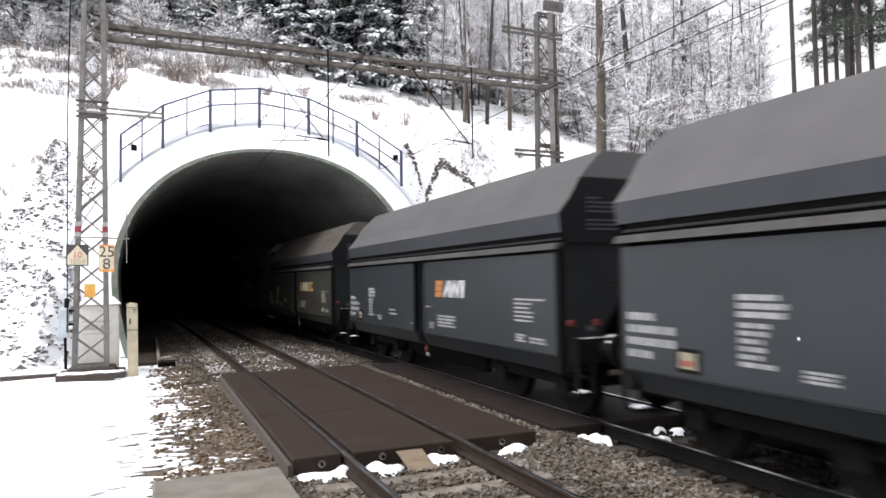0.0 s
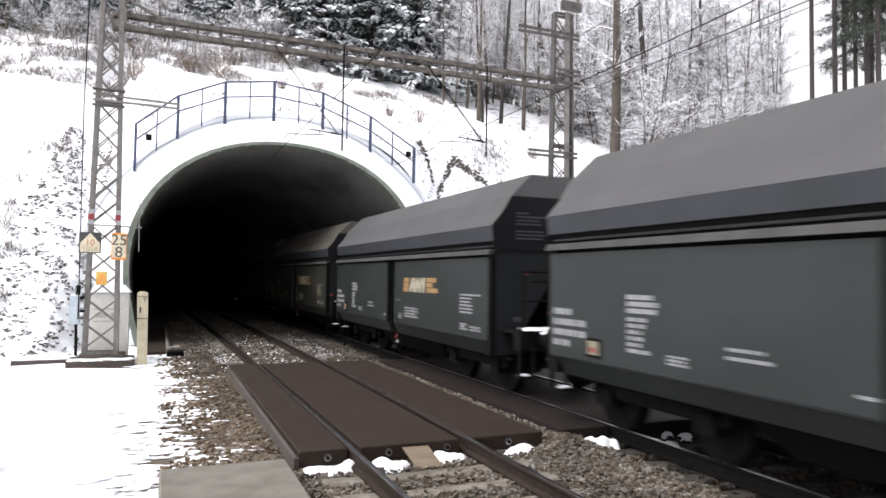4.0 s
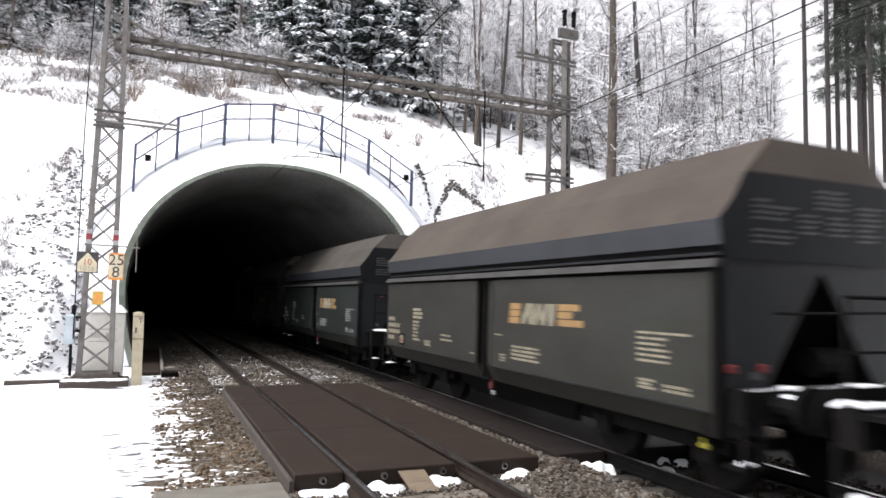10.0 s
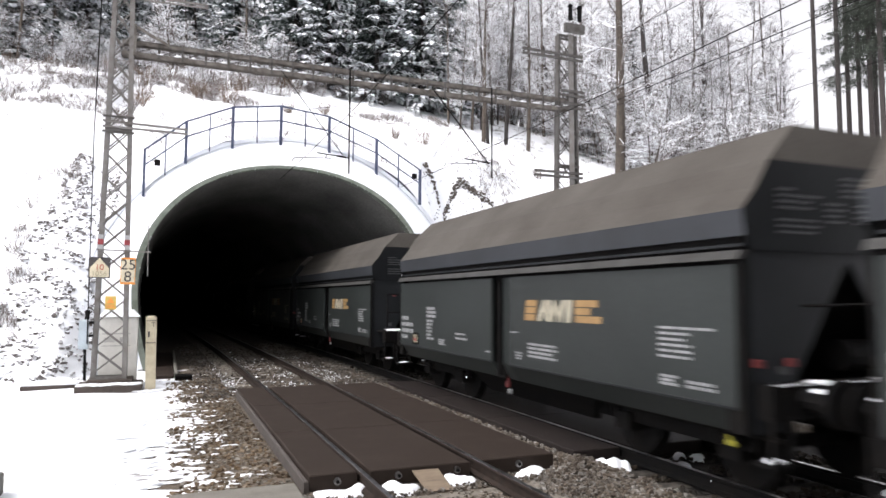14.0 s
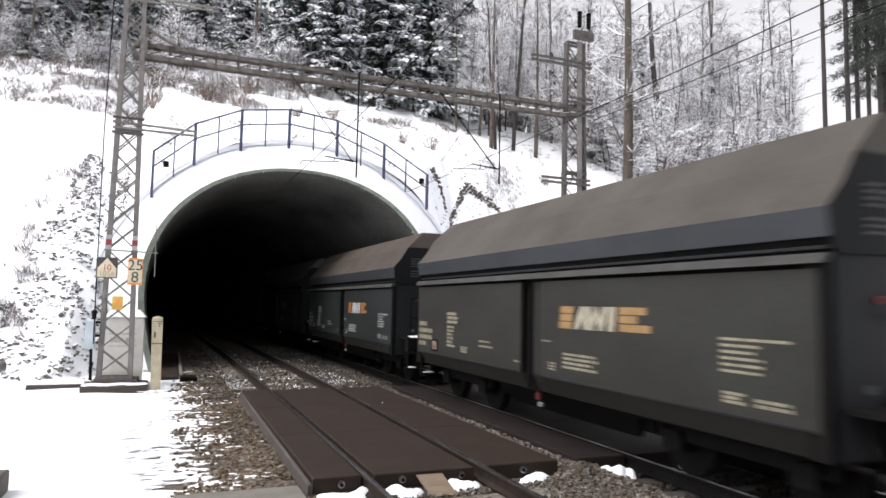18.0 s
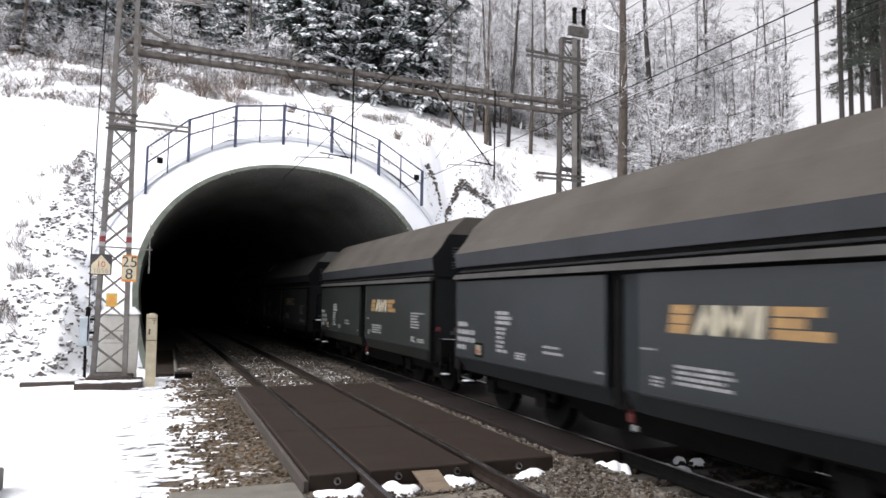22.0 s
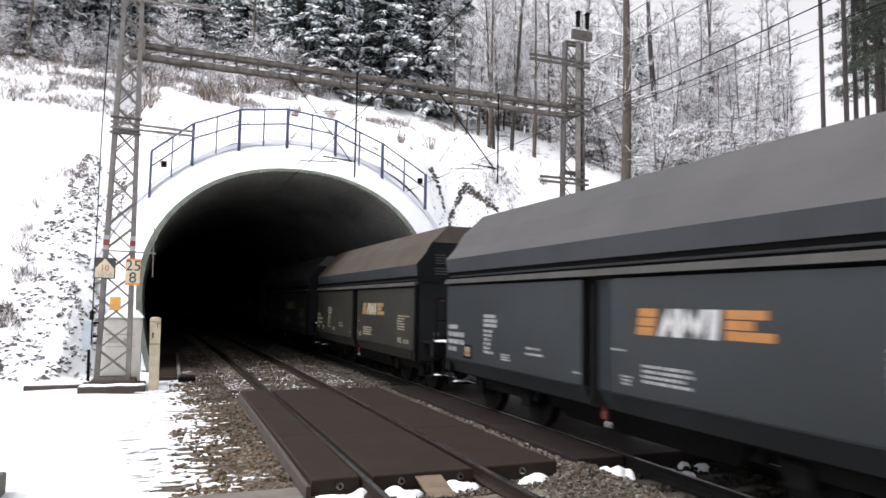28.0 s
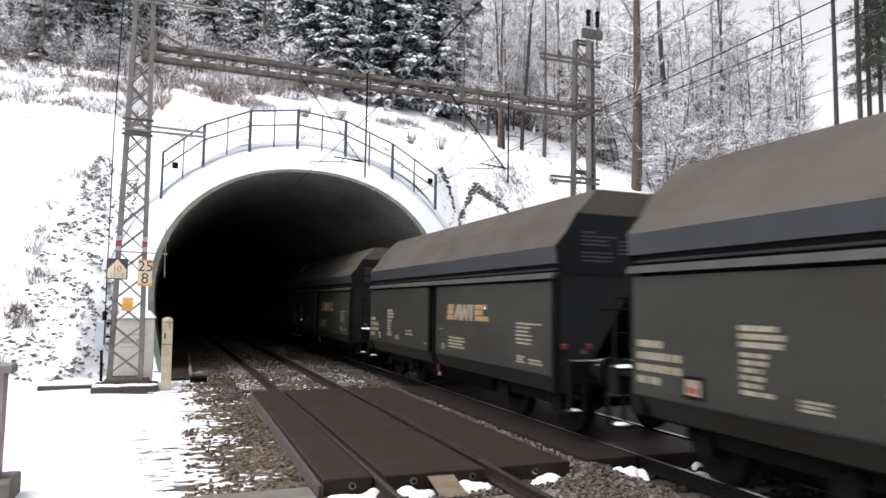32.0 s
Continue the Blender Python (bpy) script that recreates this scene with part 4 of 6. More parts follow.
def make_wagon(body, roof, lettering, logo, label, deck_end):
    w = thing("hopper_wagon", label, "freight wagon", "wagons of the train")
    ROOF_NOW[0] = roof
    for side in (-1, 1):
        add_side(w, side, body, lettering, logo)
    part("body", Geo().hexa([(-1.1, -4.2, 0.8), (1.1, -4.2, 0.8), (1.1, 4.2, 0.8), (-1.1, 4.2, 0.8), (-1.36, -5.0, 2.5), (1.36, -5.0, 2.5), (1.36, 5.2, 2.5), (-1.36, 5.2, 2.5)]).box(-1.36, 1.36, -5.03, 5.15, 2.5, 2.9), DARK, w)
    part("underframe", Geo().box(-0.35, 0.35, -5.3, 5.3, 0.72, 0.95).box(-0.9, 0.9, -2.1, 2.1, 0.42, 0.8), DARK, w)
    # side chutes, added to block light coming under the wagon from beyond
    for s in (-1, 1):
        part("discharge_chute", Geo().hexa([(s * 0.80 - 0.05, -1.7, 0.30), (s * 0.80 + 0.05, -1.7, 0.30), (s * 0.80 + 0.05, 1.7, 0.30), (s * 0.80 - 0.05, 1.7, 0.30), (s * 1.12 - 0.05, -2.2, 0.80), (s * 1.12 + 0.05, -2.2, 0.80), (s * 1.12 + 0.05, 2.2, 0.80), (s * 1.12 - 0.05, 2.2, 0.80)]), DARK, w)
    a, b = ROOF_PROFILE[:2], ROOF_PROFILE[8:]
    part("roof", roof_shell(ROOF_PROFILE[1:9]), roof, w)
    for pr in (a, b):
        part("roof_strip", roof_shell(pr), STRIP, w, "blue-grey lower roof band")
    for e in (-1, 1):
        add_end(w, e, body, lettering, e == deck_end)
    for y in (-3.55, 3.55):
        add_bogie(w, y)
    lever = part("discharge_lever", Geo().slab(-1.36, -1.31, 0.03, 0.10, 0.56, 0.66, 0.015).bar((-1.33, 0.06, 0.64), (-1.33, 0.10, 0.80), 0.03, 0.03), DULLRED, w, "red discharge lever")
    part("grip", Geo().slab(-1.37, -1.32, -0.05, 0.0, 0.47, 0.54, 0.015), WHITE, lever, "pale grip")
    part("air_pipe", Geo().tube((-1.15, -5.2, 0.66), (-1.15, 5.2, 0.66), 0.03, seg=6), DARK, w)
    return w


# paint, roof and emblem of each wagon in the order in which they pass; the first ones are already in the tunnel
ORDER = ("blue grey b, grey warm b, blue grey a, olive warm b, "
         "blue grey a, blue grey a, blue grey a, grey warm b, olive warm b, grey grey b, grey grey b, olive brown b, grey warm d, grey grey b, "
         "grey grey a, grey warm b, grey warm b, olive brown c, blue grey a, dusty warm b, dusty warm b, grey warm b, grey warm b, grey warm b, "
         "grey warm b, blue grey a, grey brown d, olive warm b, olive brown b, blue grey a, dusty pale b, grey warm b, blue warm b, blue grey a, "
         "blue grey a, blue grey a, olive brown b, grey grey b, olive brown b, blue grey d, olive warm b, grey grey b, olive warm b, olive warm c, "
         "olive warm c, grey grey b")
SHADE = {"dusty": "weathered pale grey-green", "blue": "blue-grey", "grey": "dark grey", "olive": "dusty olive-grey"}
TOP = {"grey": "a grey roof", "warm": "a dust-stained roof", "brown": "a brown dusty roof", "pale": "a pale greenish roof"}
# which end of each wagon, front or rear, carries the brake platform
DECKS = "FFFFFRFFFRRRRRRRRFFRFRFRRRRRFFRFRRRFRRRRRFRFFF"
wagons, models, stand = [], {}, 0.0
for k, item in enumerate(ORDER.split(", ")):
    body, roof, logo = item.split()
    key = (body, roof, logo, DECKS[k])
    if k == 0:
        w = None
    elif key in models:
        w = copy_thing(models[key], Matrix())
    else:
        w = models[key] = make_wagon(PAINT[body], ROOF[roof], CREAM if body in ("olive", "dusty") and roof != "pale" else WHITE, logo, f"{SHADE[body]} covered hopper wagon with {TOP[roof]}", 1 if DECKS[k] == "F" else -1)
    if k:
        stand += 10.26 + 1.32 + 0.55 * (DECKS[k - 1] == "R") + 0.55 * (DECKS[k] == "F")
    wagons.append((stand, w))
first = wagons[4][0]
for k in (17, 22):
    part("drain_cock", Geo().slab(-1.38, -1.33, -4.80, -4.71, 0.56, 0.61, 0.015).bar((-1.36, -4.75, 0.6), (-1.36, -4.73, 0.66), 0.02, 0.02), YELLOW, wagons[k][1], "yellow drain cock")

# how far the train has come, second by second
RUN = ((0, 13.12), (1, 28.92), (2, 44.79), (3, 60.05), (4, 75.60), (5, 91.30), (6, 106.78), (7, 122.21), (8, 137.60), (9, 152.95), (10, 168.12), (11, 183.37), (12, 198.48), (13, 213.62),
       (14, 228.63), (15, 243.60), (16, 258.50), (17, 273.22), (18, 287.90), (19, 302.54), (20, 317.18), (21, 331.64), (22, 346.17), (23, 360.60), (24, 374.95), (25, 389.22),
       (26, 403.30), (27, 417.50), (28, 431.70), (29, 445.66), (30, 459.61), (31, 473.50), (32, 487.29))


def motions():
    for back, w in wagons[1:]:
        rows = []
        for t, s in RUN:
            y = s - (back - first) - 0.24
            rows.append((t, Matrix.Translation((FAR_X + GAUGE / 2 + off(y), y, 0)) @ Matrix.Rotation(-heading(y), 4, "Z")))
        walk(w, rows)
    for f, x, y, z, fall, drift in flakes:
        walk(f, [(0, pose(x, y, z)), (32, pose(x + 32 * drift, y, z - 32 * fall))])

# ---------------------------------------------------------------- overhead line masts
MAST_Y = 18.5


def lattice_mast(name, x, y, z0, top, wb, wt, label, bays, mat=MASTGREY, leg=0.11, deep=0.26):
    """Two channel legs, leaning together upwards, laced by crossed flats on both faces."""
    m = thing(name, label, "mast", "overhead line masts", at=pose(x, y, z0))
    h = top - z0
    hw = lambda z: (wb + (wt - wb) * z / h) / 2
    for s in (-1, 1):
        a, b, d = s * hw(0), s * hw(h), deep / 2
        prof = [(0.0, -d), (-leg, -d), (-leg, -d + 0.014), (-0.014, -d + 0.014), (-0.014, d - 0.014), (-leg, d - 0.014), (-leg, d), (0.0, d)]
        g, n = Geo(), len(prof)
        for base, z in ((a, 0.0), (b, h)):
            g.v += [(base + s * px, py, z) for px, py in prof]
        g.f += [(i, (i + 1) % n, n + (i + 1) % n, n + i) for i in range(n)]
        g.f += [tuple(range(n)), tuple(range(n, 2 * n))]
        part("leg", g, mat, m)
    for k in range(bays):
        za, zb = 0.15 + (h - 0.3) * k / bays, 0.15 + (h - 0.3) * (k + 1) / bays
        a, b = hw(za) - 0.03, hw(zb) - 0.03
        for s in (-1, 1):
            y_ = s * (deep / 2 + 0.008)
            part("brace", Geo().bar((-a, y_, za), (b, y_, zb), 0.034, 0.012, (0, 1, 0)), mat, m)
            part("brace", Geo().bar((a, y_ - s * 0.03, za), (-b, y_ - s * 0.03, zb), 0.034, 0.012, (0, 1, 0)), mat, m)
    for z in (0.05, h * 0.55, h - 0.05):
        a = hw(z)
        for s in (-1, 1):
            part("tie", Geo().bar((-a, s * (deep / 2 + 0.01), z), (a, s * (deep / 2 + 0.01), z), 0.012, 0.09), mat, m)
    return m


left_mast = lattice_mast("lattice_mast", -1.20, MAST_Y, 0.02, 11.2, 0.80, 0.46, "grey lattice steel mast on a concrete footing beside the track", 18)
right_mast = lattice_mast("lattice_mast", 11.85, MAST_Y, 1.0, 10.6, 0.98, 0.66, "grey lattice steel mast with insulators on its head", 12, MASTDARK, 0.07, 0.22)
part("centre_post", Geo().box(-0.02, 0.17, -0.20, -0.188, 0.0, 9.6).box(0.065, 0.085, -0.188, -0.06, 0.0, 9.6), MASTGREY, right_mast, "pale grey centre post")

# footing, with snow on it
foot = thing("mast_footing", "concrete mast footing with snow on its top", "footing", at=pose(-1.17, MAST_Y, -0.26))
part("block", Geo().slab(-0.72, 0.72, -0.52, 0.6, 0, 0.19, 0.03), DARKCONC, foot)
part("upper_block", Geo().slab(-0.5, 0.5, -0.3, 0.5, 0.19, 0.30, 0.02), DARKCONC, foot)
cap = Geo()
for i in range(14):
    cap.blob((-0.6 + 0.095 * i, -0.38 + 0.05 * math.sin(i), 0.185), 0.12, 0.14, 0.05, seed=i)
tagged(part("snow", cap, SNOW, foot, "snow on the block", smooth=True), kind="stuff")

# bands painted on the legs
BANDRED = surface("band_red", (0.30, 0.04, 0.045), 0.5, scale=9, bump=0)
for sx in (-1, 1):
    for z, mat in ((3.33, EMBLEM), (3.34, BANDRED)):
        xx = sx * (0.345 - 0.17 * z / 11.2)
        part("band", Geo().box(xx - 0.065, xx + 0.065, -0.160 if mat is BANDRED else -0.156, -0.138, z - 0.07 if mat is BANDRED else z - 0.17, z + 0.07 if mat is BANDRED else z + 0.19), mat, left_mast)


def build_beam():
    """The lattice cross-beam between the two masts with its hanging droppers."""
    bm_ = thing("gantry_beam", "grey-brown lattice gantry beam between the masts", "gantry beam", at=pose(0, MAST_Y, 8.02))
    xs = [-1.2, 0.6, 2.4, 4.2, 6.8, 9.4, 11.9]
    for z, h in ((0.115, 0.125), (0.41, 0.10)):
        for y in (-0.10, 0.10):
            g = Geo()
            for a, b in zip(xs, xs[1:]):
                g.bar((a, y, z), (b, y, z), 0.012, h)
            part("chord", g, BEAMGREY, bm_)
    for y in (-0.10, 0.10):
        g = Geo().bar((xs[0], y - math.copysign(0.03, y), 0.466), (xs[-1], y - math.copysign(0.03, y), 0.466), 0.09, 0.012)
        part("flange", g, MASTDARK, bm_, "dark upper flange")
    n = 22
    for i in range(n):
        x0, x1 = -0.9 + 12.4 * i / n, -0.9 + 12.4 * (i + 1) / n
        part("batten", Geo().box(x0 - 0.03, x0 + 0.03, -0.115, -0.107, 0.06, 0.45), MASTDARK, bm_)
        part("lacing", Geo().bar((x0, -0.09, 0.15), (x1, -0.09, 0.39), 0.025, 0.012, (0, 1, 0)), MASTDARK, bm_)
    part("gusset", Geo().bar((-0.9, -0.2, 0.80), (-0.1, -0.2, 0.40), 0.06, 0.06, (0, 1, 0)).bar((-0.9, -0.2, 0.05), (-0.9, -0.2, 0.85), 0.06, 0.06, (0, 1, 0)), BEAMGREY, bm_)
    sn = Geo()
    for i in range(60):
        x = -0.6 + 12.2 * (i + 0.5 * rng.random()) / 60
        sn.blob((x, 0.085 * (-1) ** i, 0.17), rng.uniform(0.08, 0.16), 0.04, rng.uniform(0.02, 0.06), seed=i)
    tagged(part("snow", sn, SNOW, bm_, "thin snow on the lower chord"), kind="stuff")


build_beam()

# hanging posts and registration arms over each track
for x, drop, stay in ((4.62, 2.55, 0.012), (9.05, 2.35, 0.02)):
    hp = thing("dropper_post", "slender hanging post with a registration arm over the track", "catenary support", "catenary supports", at=pose(x, MAST_Y, 8.02))
    part("tube", Geo().tube((0, -0.24, 0.45), (0, -0.24, -drop), 0.024, seg=8), DARK, hp)
    part("stay", Geo().tube((-1.9, -0.24, 0.14), (-0.1, -0.24, -drop + 0.42), stay, seg=6), DARK, hp)
    part("pull_off", Geo().tube((-1.22, -0.24, -0.86), (0, -0.24, -0.60), 0.008, seg=5).tube((-1.22, -0.24, -0.86), (-1.9, -0.24, -1.85), 0.006, seg=5), DARK, hp, "thin pull-off wires")
    part("arm", Geo().tube((0, -0.24, -drop + 0.45), (-0.9, -0.24, -drop + 0.52), 0.018, seg=6).tube((-0.62, -0.24, -drop + 0.50), (-0.66, -0.24, -drop + 0.38), 0.014, seg=6), DARK, hp)
    part("steady_arm", Geo().tube((-0.5, -0.24, -drop + 0.40), (-1.5, -0.24, -drop + 0.34), 0.013, seg=6).tube((-1.5, -0.24, -drop + 0.34), (-1.58, -0.24, -drop + 0.22), 0.012, seg=6), DARK, hp)
    part("insulator", Geo().tube((-0.10, -0.24, -drop + 0.46), (-0.32, -0.24, -drop + 0.475), 0.03, seg=8), DARK, hp)

# arms of the masts
arm = thing("cross_arm", "grey steel bracket arm on the mast", "bracket", "mast brackets", at=pose(-1.2, MAST_Y, 6.25))
part("upper_bar", Geo().bar((-0.35, -0.2, 0.10), (1.6, -0.2, 0.05), 0.05, 0.05), MASTGREY, arm)
part("lower_bar", Geo().bar((-0.35, -0.2, -0.04), (1.6, -0.2, -0.06), 0.05, 0.05), MASTGREY, arm)
part("clamp", Geo().bar((-0.36, -0.2, 0.22), (0.36, -0.2, 0.22), 0.05, 0.05), MASTDARK, arm)
part("clamp", Geo().bar((-0.36, -0.2, -0.16), (0.36, -0.2, -0.16), 0.05, 0.05), MASTDARK, arm)
for z, l0, l1 in ((9.78, -1.75, 0.45), (5.95, -1.35, 0.4), (8.2, -0.35, 0.50), (8.6, -0.35, 0.50)):
    ar = thing("cross_arm", "grey steel bracket arm on the mast", "bracket", "mast brackets", at=pose(11.85, MAST_Y, z))
    part("upper_bar", Geo().bar((l0, -0.3, 0.07), (l1, -0.3, 0.07), 0.07, 0.07), MASTDARK, ar)
    part("lower_bar", Geo().bar((l0, -0.3, -0.07), (l1, -0.3, -0.07), 0.07, 0.07), MASTDARK, ar)
ah = thing("cross_arm", "grey steel bracket arm near the mast's head", "bracket", "mast brackets", at=pose(-1.2, MAST_Y, 9.55))
part("bar", Geo().bar((-0.4, -0.3, 0.05), (2.0, -0.3, 0.05), 0.05, 0.05), MASTGREY, ah)
part("lower_bar", Geo().bar((-0.4, -0.3, -0.08), (2.0, -0.3, -0.02), 0.04, 0.04), MASTGREY, ah)

# head plate and insulators of the right mast
hd = thing("insulator_bracket", "grey steel head plate with two dark insulators", "insulator bracket", at=pose(11.9, MAST_Y, 10.55))
part("plate", Geo().slab(-0.36, 0.36, -0.5, -0.38, 0, 0.30, 0.02), MASTDARK, hd)
for x in (-0.14, 0.20):
    ins = part("insulator", Geo().tube((x, -0.44, 0.40), (x, -0.44, 0.85), 0.045, 0.06, seg=10), DARK, hd, "dark ribbed insulator")
    for k in range(4):
        part("shed", Geo().tube((x, -0.44, 0.44 + 0.1 * k), (x, -0.44, 0.48 + 0.1 * k), 0.085, 0.065, seg=12), DARK, ins)
    part("cap", Geo().blob((x, -0.44, 0.84), 0.1, 0.1, 0.09, seed=4), DARK, ins)

# wires
def wire(pts, r, name, label):
    g, m = Geo(), 5
    for k, c in enumerate(pts):
        d = (Vector(pts[min(k + 1, len(pts) - 1)]) - Vector(pts[max(k - 1, 0)])).normalized()
        u = d.cross(Vector((0, 0, 1)) if abs(d.z) < 0.9 else Vector((1, 0, 0))).normalized()
        v = d.cross(u)
        g.v += [tuple(Vector(c) + (u * math.cos(6.2832 * i / m) + v * math.sin(6.2832 * i / m)) * r) for i in range(m)]
        if k:
            n = (k - 1) * m
            g.f += [(n + i, n + (i + 1) % m, n + m + (i + 1) % m, n + m + i) for i in range(m)]
    solid(name, g, DARK, label, "wire", "overhead wires")


for tx, drop in ((2.96, 5.5), (6.66, 5.5)):
    wire([(tx + off(y) + 0.18 * math.sin(y * 0.11), y, drop) for y in range(-60, 24, 4)], 0.008, "contact_wire", "thin dark contact wire over the track")
for z, sag, r in ((10.05, 0.30, 0.009), (8.12, 0.25, 0.012), (7.95, 0.22, 0.007), (6.66, 0.08, 0.006)):
    wire([(12.6, MAST_Y - 6.5 * k, z - sag * math.sin(math.pi * k / 8)) for k in range(9)], r, "feeder_cable", "dark feeder cable sagging between masts")
wire([(-1.66, MAST_Y - 0.3, 10.9), (-1.72, MAST_Y - 0.3, 6.0), (-1.68, MAST_Y - 0.3, 0.9)], 0.014, "down_lead", "dark down-lead cable along the mast")


# ---------------------------------------------------------------- signs, cabinets and posts beside the track
def text_part(body, size, at, mat, parent, name="lettering"):
    """Lettering as a thin mesh in the xz plane, facing -y."""
    cu = bpy.data.curves.new(name, "FONT")
    cu.body, cu.size, cu.align_x, cu.align_y, cu.extrude = body, size, "CENTER", "CENTER", 0.002
    tmp = bpy.data.objects.new("tmp", cu)
    scene.collection.objects.link(tmp)
    me = bpy.data.meshes.new_from_object(tmp.evaluated_get(bpy.context.evaluated_depsgraph_get()))
    bpy.data.objects.remove(tmp)
    me.transform(Matrix.Rotation(math.pi / 2, 4, "X"))
    me.materials.clear()
    me.materials.append(mat)
    ob = new(name, me)
    ob.parent = parent
    ob.location = at
    return ob


SIGN_CREAM = surface("sign_cream", (0.66, 0.60, 0.44), 0.5, second=(0.55, 0.48, 0.33), scale=6, bump=0)
SIGN_ORANGE = surface("sign_orange", (0.78, 0.30, 0.05), 0.5, second=(0.65, 0.24, 0.05), scale=6, bump=0)
SIGN_DARK = surface("sign_dark", (0.05, 0.045, 0.045), 0.5, scale=6, bump=0)
SIGN_RED = surface("sign_red", (0.45, 0.10, 0.07), 0.5, scale=6, bump=0)
POSTCREAM = surface("cream_post", (0.47, 0.42, 0.30), 0.7, second=(0.34, 0.30, 0.21), scale=5, bump=0.2)
BOXBLUE = surface("pale_blue_cabinet", (0.42, 0.48, 0.52), 0.55, second=(0.33, 0.38, 0.41), scale=4, bump=0.05)
CABGREY = surface("grey_cabinet", (0.744, 0.732, 0.684), 0.7, second=(0.6, 0.588, 0.54), scale=3, bump=0.1)

km = thing("kilometre_sign", "orange-edged cream plate with the numbers 25 and 8", "sign", "mast signs", at=pose(-0.85, 18.06, 2.65))
part("border", Geo().slab(-0.165, 0.165, -0.012, 0.012, -0.325, 0.325, 0.02), SIGN_ORANGE, km, "orange border")
part("plate", Geo().box(-0.15, 0.15, -0.02, -0.012, -0.27, 0.28), SIGN_CREAM, km)
text_part("25", 0.36, (0, -0.024, 0.14), SIGN_DARK, km)
text_part("8", 0.36, (0, -0.024, -0.15), SIGN_DARK, km)
sl = thing("slope_sign", "dark square sign with a cream house-shaped field and red number", "sign", "mast signs", at=pose(-1.47, 18.06, 2.72))
part("plate", Geo().slab(-0.235, 0.235, -0.01, 0.012, -0.25, 0.25, 0.02), SIGN_DARK, sl)
hs_ = Geo().poly((-0.205, -0.014, -0.225), (0.205, -0.014, -0.225), (0.205, -0.014, -0.01), (0.0, -0.014, 0.235), (-0.205, -0.014, -0.01))
part("field", hs_, SIGN_CREAM, sl, "cream house-shaped field")
text_part("10", 0.20, (0, -0.02, 0.0), SIGN_RED, sl)
text_part("1056", 0.17, (0, -0.02, -0.15), surface("sign_faint", (0.38, 0.34, 0.25), 0.6, bump=0), sl)
ws = thing("warning_plate", "small yellow warning plate on the mast", "sign", "mast signs", at=pose(-1.20, 18.06, 1.88))
part("plate", Geo().slab(-0.12, 0.12, -0.01, 0.01, -0.16, 0.16, 0.01), surface("warning_yellow", (0.62, 0.43, 0.10), 0.5, scale=5, bump=0), ws)
part("mark", Geo().poly((-0.09, -0.014, -0.01), (0.09, -0.014, -0.01), (0, -0.014, 0.13)), SIGN_ORANGE, ws)
part("text_bar", Geo().box(-0.09, 0.09, -0.014, -0.01, -0.12, -0.09).box(-0.09, 0.09, -0.014, -0.01, -0.07, -0.045), SIGN_ORANGE, ws)

cab = thing("relay_cabinet", "weathered grey concrete cabinet with faint stencilled marks, behind the mast", "cabinet", at=pose(-1.08, 19.4, -0.2))
part("body", Geo().slab(-0.42, 0.46, -0.3, 0.3, 0, 1.72, 0.05), CABGREY, cab)
part("lid", Geo().hexa([(-0.47, -0.34, 1.72), (0.5, -0.34, 1.72), (0.5, 0.34, 1.72), (-0.47, 0.34, 1.72), (-0.3, -0.2, 1.9), (0.34, -0.2, 1.9), (0.34, 0.2, 1.9), (-0.3, 0.2, 1.9)]), SNOW, cab, "snow-covered lid")
part("stencil", Geo().box(-0.36, 0.3, -0.304, -0.3, 1.28, 1.31).box(-0.36, 0.3, -0.304, -0.3, 0.98, 1.0).box(-0.3, -0.06, -0.304, -0.3, 1.08, 1.2).box(0.05, 0.25, -0.304, -0.3, 1.08, 1.2), surface("stencil_grey", (0.48, 0.47, 0.44), 0.8, bump=0), cab, "faint stencilled marks")
jb = thing("junction_box", "pale blue steel junction box on the mast leg", "junction box", at=pose(-1.76, 18.3, 0.78))
part("box", Geo().slab(-0.11, 0.1, -0.09, 0.09, 0, 0.70, 0.03), BOXBLUE, jb)
part("gland", Geo().tube((0.05, 0, 0.70), (0.06, 0, 0.92), 0.05, seg=8), DARK, jb)
part("cable", Geo().tube((0.03, 0, 0.0), (0.05, 0, -0.75), 0.035, seg=6), DARK, jb)
part("bracket", Geo().slab(0.1, 0.2, -0.06, 0.06, 0.6, 0.66), DARK, jb)
part("bracket", Geo().slab(0.1, 0.2, -0.06, 0.06, 0.28, 0.34), DARK, jb)

tp = thing("marker_post", "cream concrete marker post with a dark slot and a letter", "post", at=pose(-0.27, 18.2, -0.28))
part("shaft", Geo().hexa([(-0.105, -0.1, 0), (0.125, -0.1, 0), (0.125, 0.1, 0), (-0.105, 0.1, 0), (-0.145, -0.1, 1.80), (0.10, -0.1, 1.80), (0.10, 0.1, 1.80), (-0.145, 0.1, 1.80)]), POSTCREAM, tp)
part("cap", Geo().blob((-0.022, 0, 1.80), 0.125, 0.105, 0.05, rough=0.05, seg=10), POSTCREAM, tp)
part("slot", Geo().box(-0.085, -0.045, -0.106, -0.1, 1.33, 1.47), SIGN_DARK, tp)
part("groove", Geo().box(-0.13, 0.1, -0.105, -0.1, 1.72, 1.735), SIGN_DARK, tp)
part("groove", Geo().box(-0.13, 0.105, -0.105, -0.1, 1.18, 1.2), SIGN_DARK, tp)
text_part("T", 0.16, (0.03, -0.106, 1.63), SIGN_DARK, tp)

stake = thing("marker_rod", "thin pale rod on a short arm fixed to the mast", "rod", at=pose(-1.2, 18.05, 3.1))
